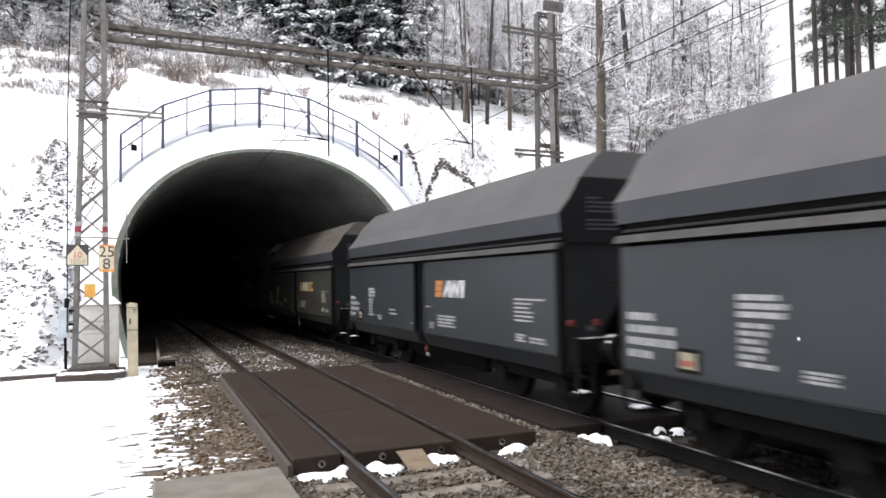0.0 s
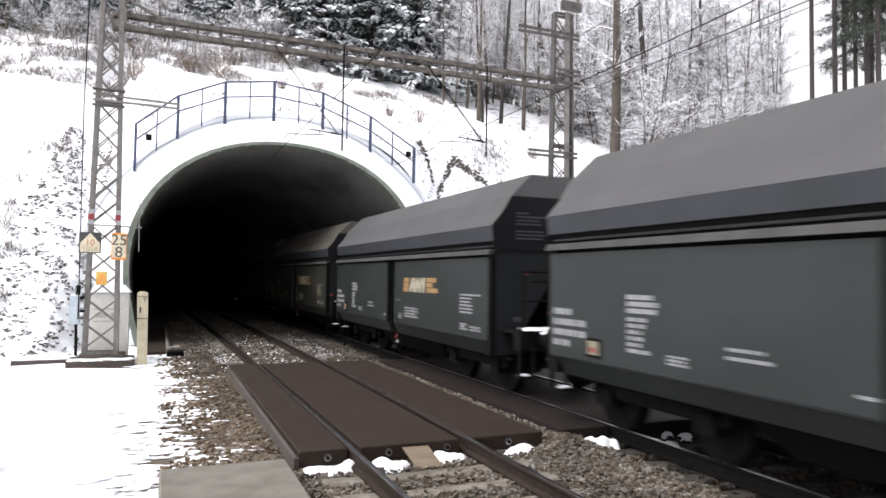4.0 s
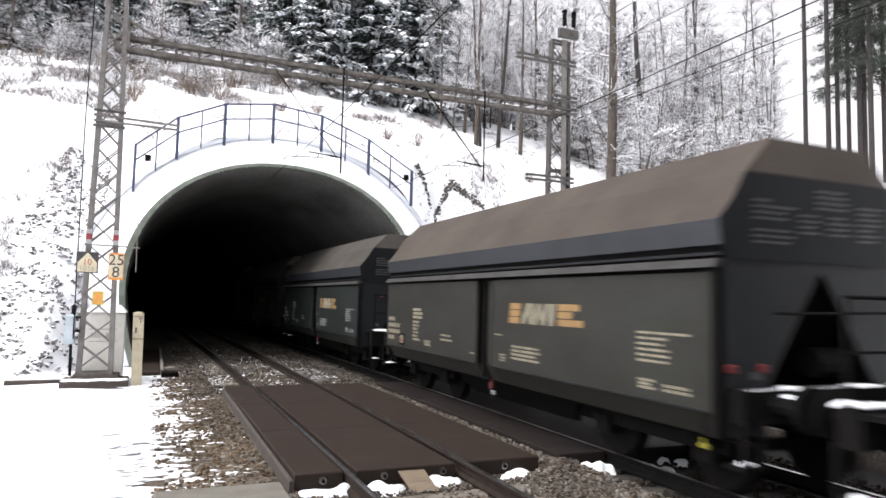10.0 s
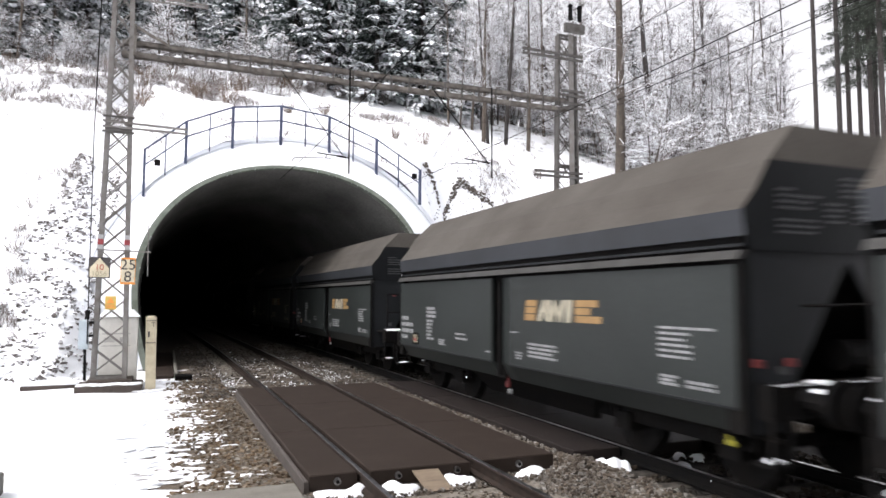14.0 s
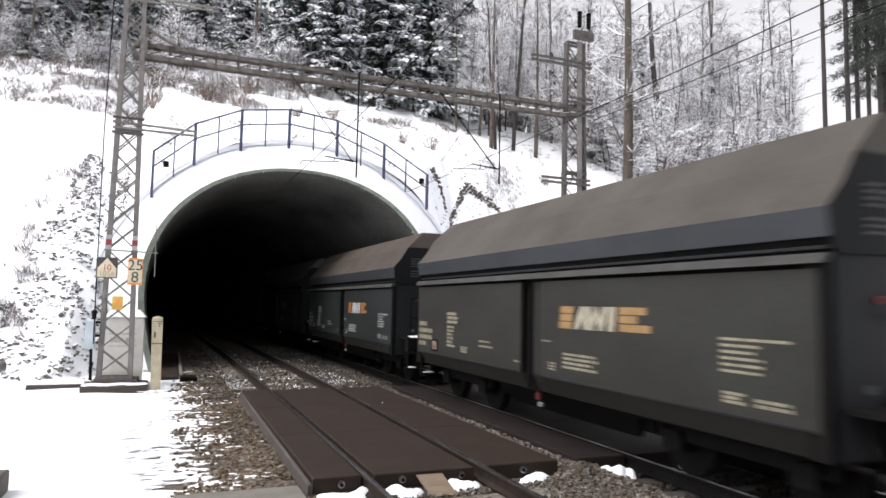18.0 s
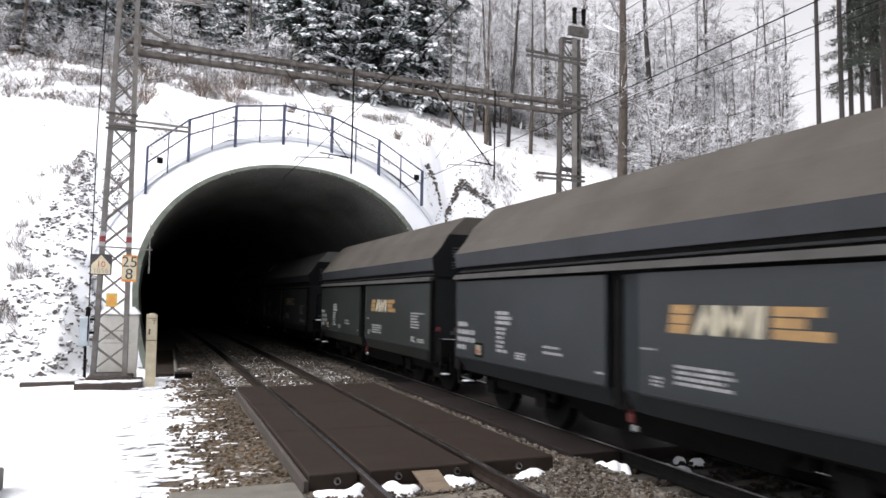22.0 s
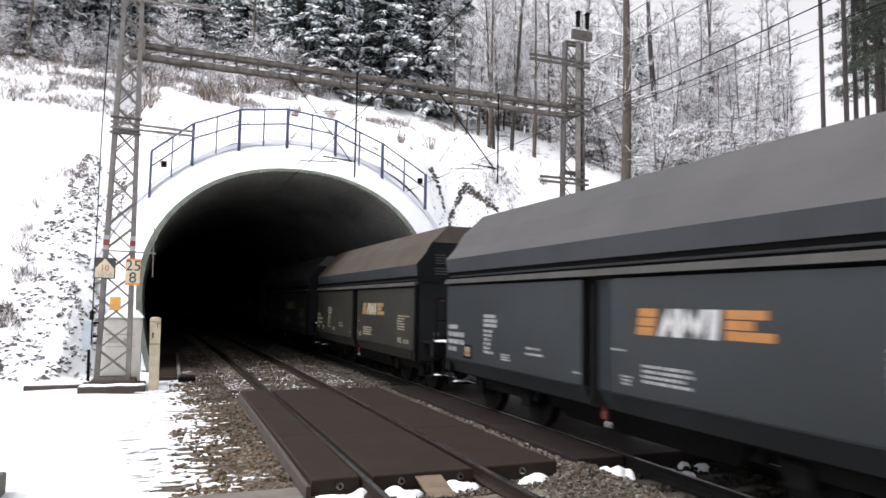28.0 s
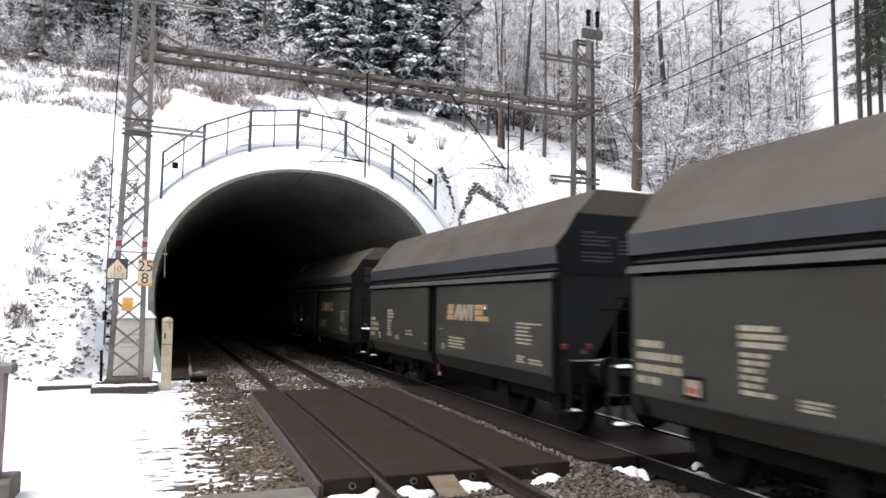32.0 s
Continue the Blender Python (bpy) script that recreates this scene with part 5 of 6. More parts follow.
part("arm", Geo().bar((-0.35, 0, 0.05), (0.84, 0, 0.02), 0.035, 0.035), MASTGREY, stake)
part("rod", Geo().tube((0.79, 0, -0.56), (0.77, 0, 0.70), 0.014, seg=6), MASTGREY, stake)

# trough and lid by the tunnel's left wall
tr_ = thing("cable_trough", "dark concrete cable trough with a snowy edge beside the tunnel wall", "cable trough", at=pose(0.2, 20.0, -0.3))
part("lid", Geo().slab(0.12, 0.55, -0.3, 0.25, 0.05, 0.22, 0.02), DARK, tr_, "dark open pit lid")
part("channel", Geo().slab(-0.45, 0.1, 0.4, 9.0, 0.0, 0.16, 0.02), RUBBER, tr_, "dark brown trough lids")
part("kerb", Geo().slab(0.11, 0.2, 0.3, 9.0, 0.0, 0.24, 0.02), CONCRETE, tr_, "narrow pale kerb")
sn_ = Geo()
for i in range(12):
    sn_.blob((-0.5 + 0.09 * i, 0.0 + 0.05 * math.sin(3 * i), 0.05), 0.12, 0.08, 0.06, seed=i)
part("snow", sn_, SNOW, tr_, "snow along the edge")

# low slab in the snow, left of the mast
ls = thing("drain_slab", "low concrete drain slab under snow", "slab", at=pose(-2.55, 19.0, -0.26))
part("slab", Geo().slab(-0.6, 0.6, 0.0, 0.5, 0.0, 0.13, 0.02), DARKCONC, ls)
part("snow", Geo().slab(-0.62, 0.62, 0.02, 0.55, 0.128, 0.19, 0.03), SNOW, ls, "snow lying on the slab")

# walkway slabs by the crossing
wk = thing("walkway_slab", "worn grey-brown concrete walkway slab beside the crossing", "concrete slab", "walkway slabs")
part("slab", Geo().slab(0.12, 1.42, 3.9, 7.72, -0.24, -0.03, 0.02), CONCRETE, wk)
wk2 = thing("walkway_slab", "worn grey-brown concrete walkway slab beside the crossing", "concrete slab", "walkway slabs")
part("slab", Geo().slab(0.10, 1.40, 0.05, 3.88, -0.24, -0.032, 0.02), CONCRETE, wk2)

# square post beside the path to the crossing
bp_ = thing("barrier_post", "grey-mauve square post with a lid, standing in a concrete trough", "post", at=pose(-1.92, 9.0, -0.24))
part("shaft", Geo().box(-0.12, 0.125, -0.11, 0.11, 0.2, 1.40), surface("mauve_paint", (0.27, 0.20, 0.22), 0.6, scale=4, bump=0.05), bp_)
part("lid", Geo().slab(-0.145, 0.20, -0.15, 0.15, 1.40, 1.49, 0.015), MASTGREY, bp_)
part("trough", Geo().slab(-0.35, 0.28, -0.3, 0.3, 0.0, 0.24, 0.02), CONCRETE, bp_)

# tilted board and snow between the near rails
solid("board", Geo().hexa([(2.87, 7.40, -0.19), (3.18, 7.36, -0.19), (3.18, 7.38, -0.21), (2.87, 7.42, -0.21), (2.80, 7.72, -0.02), (3.12, 7.70, -0.02), (3.12, 7.73, -0.035), (2.80, 7.75, -0.035)]), surface("tan_board", (0.165, 0.125, 0.085), 0.75, second=(0.115, 0.085, 0.058), scale=5, stretch=(1, 4, 1), bump=0.2), "tan wooden board leaning on the panel edge", "board")

# ---------------------------------------------------------------- woods
BARK = surface("grey_bark", (0.08591, 0.06873, 0.05473), 0.9, second=(0.04773, 0.03818, 0.03055), scale=5, fine=0.25, fine_scale=22, bump=0.5, bump_scale=14, dist=0.03, stretch=(1, 1, 0.3), spread=0.2)
DARKBARK = surface("dark_bark", (0.040, 0.033, 0.031), 0.9, second=(0.024, 0.020, 0.018), scale=5, fine=0.25, fine_scale=22, bump=0.5, bump_scale=14, dist=0.03, stretch=(1, 1, 0.3), spread=0.2)
FROST = surface("frosted_twigs", (0.115, 0.09, 0.078), 0.85, second=(0.07, 0.054, 0.046), scale=3, fine=0.2, bump=0, snow=(-0.25, 0.25, 0.6, 1.2), spread=0.12)
BROWNTWIG = surface("brown_twigs", (0.16, 0.115, 0.085), 0.9, second=(0.10, 0.07, 0.05), scale=3, fine=0.2, bump=0, snow=(0.75, 1.05, 0.5, 2.0), spread=0.15)
NEEDLES = surface("snowy_needles", (0.044, 0.062, 0.052), 0.8, second=(0.026, 0.038, 0.033), scale=5, fine=0.3, bump=0, snow=(0.25, 0.8, 0.75, 2.2), spread=0.15)
DARKNEEDLES = surface("dark_needles", (0.040, 0.050, 0.034), 0.8, second=(0.022, 0.026, 0.020), scale=5, fine=0.3, bump=0, snow=(1.1, 1.4, 0.6, 1.6), spread=0.15)


def limb(g, p, d, length, r, r2, seg, r_, bend=0.12, steps=3):
    """A limb in short bent pieces; returns points along it."""
    pts = [Vector(p)]
    d = Vector(d).normalized()
    for k in range(steps):
        d = (d + Vector((r_.uniform(-bend, bend), r_.uniform(-bend, bend), r_.uniform(-bend, bend) * 0.7))).normalized()
        q = pts[-1] + d * (length / steps)
        a, b = r + (r2 - r) * k / steps, r + (r2 - r) * (k + 1) / steps
        g.tube(pts[-1], q, a, b, seg=seg, caps=False)
        pts.append(q)
    return pts, d


def frosted_tree(seed, h, first, n1, reach, rad, bark):
    """A bare broad-leaved tree: tapered trunk, rising limbs, fine twigs with frost."""
    r = random.Random(seed)
    t = thing("bare_tree", "tall bare deciduous tree with frost and snow on its twigs", "tree", "bare trees")
    g = Geo()
    trunk, d = limb(g, (0, 0, -0.6), (0, 0, 1), h + 0.6, rad, rad * 0.12, 8, r, 0.035, 9)
    part("trunk", g, bark, t, smooth=True)
    tg = Geo()

    def along(z):
        k = min(len(trunk) - 2, max(0, int((z + 0.6) / (h + 0.6) * (len(trunk) - 1))))
        return trunk[k].lerp(trunk[k + 1], (z + 0.6) / (h + 0.6) * (len(trunk) - 1) - k)

    for i in range(n1):
        u = i / n1
        z = first + (h - first) * u
        a = i * 2.4 + r.uniform(-0.4, 0.4)
        ln = reach * (1 - 0.72 * u) * r.uniform(0.6, 1.15)
        d1 = Vector((math.cos(a), math.sin(a), r.uniform(0.35, 1.1)))
        pts, dd = limb(tg, along(z), d1, ln, rad * 0.17 * (1 - 0.7 * u) + 0.012, 0.014, 4, r, 0.22, 3)
        for k in range(7):
            s = r.uniform(0.25, 1.0) * 3
            q = pts[min(2, int(s))].lerp(pts[min(3, int(s) + 1)], s - int(s) if s < 3 else 1)
            d2 = (dd + Vector((r.uniform(-1, 1), r.uniform(-1, 1), r.uniform(-0.5, 0.8)))).normalized()
            p2, e = limb(tg, q, d2, ln * r.uniform(0.25, 0.55), 0.015, 0.008, 3, r, 0.3, 2)
            for m in range(15):
                d3 = (e + Vector((r.uniform(-1, 1), r.uniform(-1, 1), r.uniform(-0.6, 0.6)))).normalized()
                q3 = p2[0].lerp(p2[2], r.random())
                tg.blade(q3, q3 + d3 * r.uniform(0.25, 0.7), 0.015, r.uniform(0, 6.28))
    part("crown", tg, FROST, t, "frosted twigs")
    return t


def spruce(seed, h, reach, bare=0.3, needles=None, snowy="snow-laden", gap=1.0, load=0.95, frond=1.0, stem=0.2):
    """A conifer: whorls of drooping boughs, each built from many small fronds."""
    r = random.Random(seed)
    t = thing("spruce", f"{snowy} dark green spruce", "tree", "spruces")
    part("trunk", Geo().tube((0, 0, -0.6), (0, 0, h * 0.98), stem, 0.03, seg=8, caps=False), DARKBARK, t, smooth=True)
    g, sn = Geo(), Geo()
    z = bare
    while z < h - 0.25:
        u = (z - bare) / (h - bare)
        ln0 = reach * (1 - u) ** 0.8 + 0.2
        n = 7 if u < 0.7 else 5
        ph = r.uniform(0, 6)
        for i in range(n):
            a = ph + 2 * math.pi * i / n + r.uniform(-0.4, 0.4)
            ln = ln0 * r.uniform(0.5, 1.15)
            ca, sa = math.cos(a), math.sin(a)
            steps = max(3, int(ln / 0.34))
            laden, zb, droop = r.random() < load, z + r.uniform(-0.22, 0.22), r.uniform(0.12, 0.34)
            for k in range(steps):
                q = (k + 0.6) / steps * ln
                zz = zb - droop * q - 0.045 * q * q + 0.02 + r.uniform(-0.05, 0.05)
                wdt = (0.46 - 0.22 * k / steps) * r.uniform(0.7, 1.2) * frond
                for sd in (-1, 1):
                    tip = Vector((ca * (q + 0.38 * frond) - sa * sd * wdt, sa * (q + 0.38 * frond) + ca * sd * wdt, zz - (0.14 + r.uniform(0, 0.16)) * frond))
                    b0 = Vector((ca * (q - 0.2), sa * (q - 0.2), zz + 0.06))
                    b1 = Vector((ca * (q + 0.28), sa * (q + 0.28), zz - 0.03))
                    mid = (b0 + b1) / 2 + Vector((-sa * sd * wdt * 0.7, ca * sd * wdt * 0.7, -0.05))
                    g.poly(b0, b1, tip, mid) if sd > 0 else g.poly(b0, mid, tip, b1)
                    if laden and q > 0.2 * ln:
                        up, c = Vector((0, 0, r.uniform(0.03, 0.07))), (b0 + b1 + tip + mid) / 4
                        e = [c + (p - c) * r.uniform(0.65, 1.15) for p in (b0, b1, tip, mid)]
                        top = c + up * 1.8
                        for p, t2 in zip(e, e[1:] + e[:1]):
                            sn.poly(p + up * 0.5, t2 + up * 0.5, top) if sd > 0 else sn.poly(t2 + up * 0.5, p + up * 0.5, top)
                if laden and k > 0 and r.random() < 0.85:
                    sn.blob((ca * q, sa * q, zz - 0.05), r.uniform(0.09, 0.22), r.uniform(0.09, 0.22), r.uniform(0.05, 0.10), seed=r.randint(0, 9999), seg=6, rings=2, rough=0.5)
                if r.random() < 0.6:
                    g.poly((ca * q, sa * q, zz), (ca * (q + 0.3) - sa * 0.1, sa * (q + 0.3) + ca * 0.1, zz - 0.05), (ca * (q + 0.15), sa * (q + 0.15), zz - 0.5))
        z += r.uniform(0.30, 0.42) * gap
    part("crown", g, needles or NEEDLES, t, "drooping boughs")
    if sn.v:
        tagged(part("snow", sn, SNOW, t, "snow lying on the boughs", smooth=True), kind="stuff")
    return t


def pine(seed, h, bare):
    """A tall bare-stemmed conifer whose few boughs carry small tufts of needles."""
    r = random.Random(seed)
    t = thing("pine", "tall dark bare-stemmed pine with sparse needles", "tree", "pines")
    part("trunk", Geo().tube((0, 0, -0.6), (0, 0, h * 0.5), 0.125, 0.095, seg=8, caps=False).tube((0, 0, h * 0.5), (0, 0, h), 0.095, 0.03, seg=8, caps=False), DARKBARK, t, smooth=True)
    g = Geo()
    z = bare
    while z < h:
        for i in range(3):
            a = r.uniform(0, 6.28)
            ln = r.uniform(0.7, 2.1) * (1 - 0.5 * (z - bare) / (h - bare))
            d = Vector((math.cos(a), math.sin(a), r.uniform(-0.45, 0.05)))
            g.tube((0, 0, z), Vector((0, 0, z)) + d * ln, 0.025, 0.01, seg=3, caps=False)
            for k in range(int(ln * 60)):
                q = Vector((0, 0, z)) + d * (ln * r.uniform(0.3, 1.0)) + Vector((r.uniform(-0.25, 0.25), r.uniform(-0.25, 0.25), r.uniform(-0.3, 0.05)))
                for m in range(3):
                    e = Vector((r.uniform(-1, 1), r.uniform(-1, 1), r.uniform(-1, 0.3))).normalized() * r.uniform(0.10, 0.26)
                    f = e.cross(Vector((r.uniform(-1, 1), r.uniform(-1, 1), 1))).normalized() * 0.018
                    g.poly(q - f, q + f, q + e)
        z += r.uniform(0.35, 0.7)
    part("crown", g, DARKNEEDLES, t, "sparse drooping needles")
    return t


def bush(seed, h, n, mat, label, twigs=5, thin=1.0):
    r = random.Random(seed)
    t = thing("shrub", label, "shrub", "shrubs")
    g = Geo()
    sg = Geo().tube((0, 0, -0.25), (0.02, 0.03, 0.12), 0.05, 0.03, seg=5).tube((0.05, 0, -0.2), (0.12, -0.03, 0.2), 0.03, 0.018, seg=5)
    for i in range(n):
        a, s = r.uniform(0, 6.28), r.uniform(0, 0.3)
        d = Vector((math.cos(a) * r.uniform(0.1, 0.9), math.sin(a) * r.uniform(0.1, 0.9), 1))
        pts, e = limb(g, (s * math.cos(a), s * math.sin(a), -0.1), d, h * r.uniform(0.6, 1.1), 0.016 * thin, 0.007 * thin, 3, r, 0.25, 3)
        for m in range(twigs):
            d3 = (e + Vector((r.uniform(-1, 1), r.uniform(-1, 1), r.uniform(-0.4, 0.6)))).normalized()
            q = pts[r.randint(0, 2)].lerp(pts[3], r.uniform(0.1, 0.8))
            g.tube(q, q + d3 * r.uniform(0.15, 0.4) * h, 0.009 * thin, 0.005 * thin, seg=3, caps=False)
    part("stem", sg, BARK, t, "short woody stem")
    part("crown", g, mat, t, "thin leafless twigs")
    return t


def thicket(seed, h, stems, branches, twigs, mat=None):
    """A many-stemmed young wood of spreading, layered branches carrying snow."""
    r = random.Random(seed)
    t = thing("frosted_thicket", "tall leafless undergrowth with snow on its spreading branches", "shrub", "frosted undergrowth")
    st, g = Geo(), Geo()
    for i in range(stems):
        a, s = r.uniform(0, 6.28), r.uniform(0, 0.9)
        d = Vector((math.cos(a) * r.uniform(0.0, 0.35), math.sin(a) * r.uniform(0.0, 0.35), 1))
        pts, e = limb(st, (s * math.cos(a), s * math.sin(a), -0.2), d, h * r.uniform(0.6, 1.05), 0.035, 0.012, 4, r, 0.14, 5)
        for m in range(branches):
            u = r.uniform(0.5, 4.95)
            q = pts[int(u)].lerp(pts[int(u) + 1], u - int(u))
            b = r.uniform(0, 6.28)
            ln = r.uniform(0.6, 1.5) * (1.15 - u / 6)
            p2, e2 = limb(g, q, (math.cos(b), math.sin(b), r.uniform(-0.1, 0.75)), ln, 0.017, 0.010, 3, r, 0.35, 3)
            for k in range(twigs):
                v = r.uniform(0.3, 2.95)
                q3 = p2[int(v)].lerp(p2[int(v) + 1], v - int(v))
                d3 = (e2 + Vector((r.uniform(-1, 1), r.uniform(-1, 1), r.uniform(-0.45, 0.45)))).normalized()
                q4 = q3 + d3 * r.uniform(0.2, 0.6)
                g.blade(q3, q4, 0.021, r.uniform(0, 6.28))
                for _ in range(2):
                    g.blade(q3.lerp(q4, r.uniform(0.3, 0.8)), q4 + Vector((r.uniform(-0.25, 0.25), r.uniform(-0.25, 0.25), r.uniform(-0.15, 0.2))), 0.017, r.uniform(0, 6.28))
    tagged(part("stem", st, BARK, t, "thin grey stems"), kind="stuff")
    part("crown", g, mat or FROST, t, "frosted spreading twigs")
    return t


def polar(az, dist):
    a = radians(az)
    return math.sin(a) * dist, math.cos(a) * dist


def plant(model, az, dist, scale, turn, sink=0.0, first=[True]):
    x, y = polar(az, dist)
    c = copy_thing(model, pose(x, y, ground_z(x, y) - sink, 0, 0, turn))
    c.scale = (scale, scale, scale)
    return c


def wood_edge(az):
    """How far away the wood begins in each direction."""
    return float(np.interp(az, (-15, -6.5, 5, 14, 20, 30), (36.0, 34.8, 33.4, 37.4, 41.0, 42.5)))


wr = random.Random(11)
bare_models = [frosted_tree(s, h, f, n, rc, rd, b) for s, h, f, n, rc, rd, b in
               ((1, 15, 2.0, 30, 3.6, 0.13, BARK), (2, 17, 3.5, 30, 3.0, 0.15, BARK), (3, 12, 0.8, 30, 3.4, 0.10, DARKBARK), (4, 14, 1.5, 32, 3.0, 0.11, BARK))]
tall_models = [frosted_tree(21, 22, 3.6, 34, 2.7, 0.24, BARK), frosted_tree(22, 24, 11.0, 18, 2.2, 0.21, DARKBARK)]
spruce_models = [spruce(5, 15, 3.2, gap=1.25), spruce(6, 13, 2.8, gap=1.35), spruce(7, 17, 3.4, gap=1.2)]
pine_models = [pine(8, 24, 13.5), pine(9, 25, 6.5)]
shrub_models = [bush(1, 1.3, 26, BROWNTWIG, "brown leafless shrub dusted with snow"), bush(2, 1.0, 30, BROWNTWIG, "brown leafless shrub dusted with snow"), bush(3, 2.2, 34, FROST, "leafless shrub white with frost", 8)]
GREYTWIG = surface("grey_twigs", (0.17, 0.14, 0.128), 0.9, second=(0.11, 0.09, 0.08), scale=3, fine=0.2, bump=0, snow=(0.25, 0.75, 0.6, 1.5), spread=0.15)
low_models = [thicket(44, 4.4, 9, 10, 5, GREYTWIG), thicket(45, 3.8, 10, 10, 5, GREYTWIG)]
thicket_models = [thicket(41, 5.2, 9, 14, 8), thicket(42, 6.0, 8, 16, 8), thicket(43, 4.2, 10, 13, 8)]

# single trunks that stand out
for az, dist, k, s in ((25.6, 34.5, 0, 0.50), (26.0, 35, 1, 0.45), (27.5, 36, 1, 0.55), (29.4, 36, 0, 0.5), (36.9, 34, 0, 1.05), (39.7, 39, 1, 0.95), (43.4, 44, 1, 0.8),
                       (31.3, 46, 1, 0.7), (41.4, 47, 0, 0.6), (48.3, 45, 0, 0.62), (48.9, 46, 1, 0.62)):
    plant(tall_models[k], az, dist, s, wr.uniform(0, 360))
for az, dist, k, s in ((51.4, 36, 0, 0.95), (52.9, 35, 0, 0.95), (54.2, 38, 1, 0.9), (54.9, 36, 1, 0.95), (55.6, 34, 1, 1.0), (57.5, 34, 1, 1.0), (53.5, 40, 1, 1.0), (55.2, 41, 1, 1.05), (56.4, 37, 1, 0.95)):
    plant(pine_models[k], az, dist, s, wr.uniform(0, 360))
# dark spruces above the portal and on the left
for az, dist, k, s in ((9.5, 40, 0, 0.9), (12.3, 38.5, 1, 0.9), (14.4, 42, 2, 0.95), (16.4, 39.5, 0, 0.95), (18.2, 41.5, 2, 0.9), (20.3, 40, 1, 1.0), (22.2, 43, 0, 0.9), 
                       (10.9, 45, 2, 1.0), (17.4, 47, 2, 1.0), (21.4, 48, 2, 1.0), (-10.5, 42, 0, 0.9), (-8.5, 45, 2, 0.9), (-6.2, 44, 1, 0.9), (-13.0, 46, 2, 1.0), (-3.0, 47, 0, 0.85), (1.5, 48, 2, 0.8), (5.0, 46, 0, 0.8),
                       (38.0, 49, 0, 0.6)):
    plant(spruce_models[k], az, dist, s, wr.uniform(0, 360))
for k, (az, dist, s) in enumerate(((22.6, 38, 0.62), (24.6, 38.5, 0.6), (25.4, 40, 0.7), (23.6, 37, 0.5))):
    plant(bare_models[k % 4], az, dist, s, wr.uniform(0, 360))
for k in range(14):
    plant(bare_models[k % 4], 42.5 + 0.48 * k + wr.uniform(-0.2, 0.2), wr.uniform(43, 54), wr.uniform(0.62, 0.86) - 0.02 * max(0, k - 8), wr.uniform(0, 360))
# frosted wood
for i in range(120):
    az = -15 + 42 * (i + wr.random()) / 52 if i < 52 else 26 + 23.5 * (i - 52 + wr.random()) / 68
    dist = wr.uniform(37, 62)
    if 8.5 < az < 24 and dist < 46:
        dist += 10
    if 24 < az < 32:
        dist = wr.uniform(41, 60)
    plant(bare_models[i % 4], az, dist, wr.uniform(0.55, 0.85) if az < 34 else wr.uniform(0.55, 0.80) - 0.15 * smooth(40, 46, az), wr.uniform(0, 360))
for i in range(36):
    az = -14 + 64 * (i + wr.random()) / 36
    plant(shrub_models[0 if wr.random() < 0.6 else 1], az, wood_edge(az) + wr.uniform(0, 5), wr.uniform(0.5, 0.9), wr.uniform(0, 360))
for i in range(54):
    az = 32.5 + 17.5 * (i + wr.random()) / 54
    plant(thicket_models[i % 3], az, wr.uniform(39, 47) if az < 37 else wr.uniform(35, 46), wr.uniform(0.75, 1.25) * (1 - 0.35 * smooth(43, 50, az)), wr.uniform(0, 360))
for i in range(12):
    az = 24.5 + 9 * (i + wr.random()) / 12
    plant(thicket_models[i % 3], az, wr.uniform(44, 50), wr.uniform(0.6, 0.9), wr.uniform(0, 360))
for i in range(32):
    az = -15 + 40 * (i + wr.random()) / 32
    plant(thicket_models[i % 3], az, wood_edge(az) + wr.uniform(0.8, 6), wr.uniform(0.35, 0.75), wr.uniform(0, 360))
for i in range(36):
    az = -7 + 28 * (i + wr.random()) / 36
    plant(low_models[i % 2], az, wood_edge(az) + wr.uniform(-1.6, 1.2) * (1 if az < 6 else 0.4), wr.uniform(0.16, 0.34), wr.uniform(0, 360))
for az, dist, s in ((4.2, 30.5, 0.75), (2.0, 31, 0.8), (18.0, 28.5, 0.5), (20.5, 29.0, 0.55), (26.3, 28.5, 0.45), (28.6, 29.0, 0.5), (30.2, 30.5, 0.5), (9.0, 30, 0.6), (-2.0, 31, 0.8), (12, 31, 0.6)):
    plant(shrub_models[wr.randint(0, 1)], az, dist, s, wr.uniform(0, 360))
for m in bare_models + tall_models + spruce_models + pine_models + shrub_models + low_models + thicket_models:
    for o in (*m.children_recursive, m):
        bpy.data.objects.remove(o)


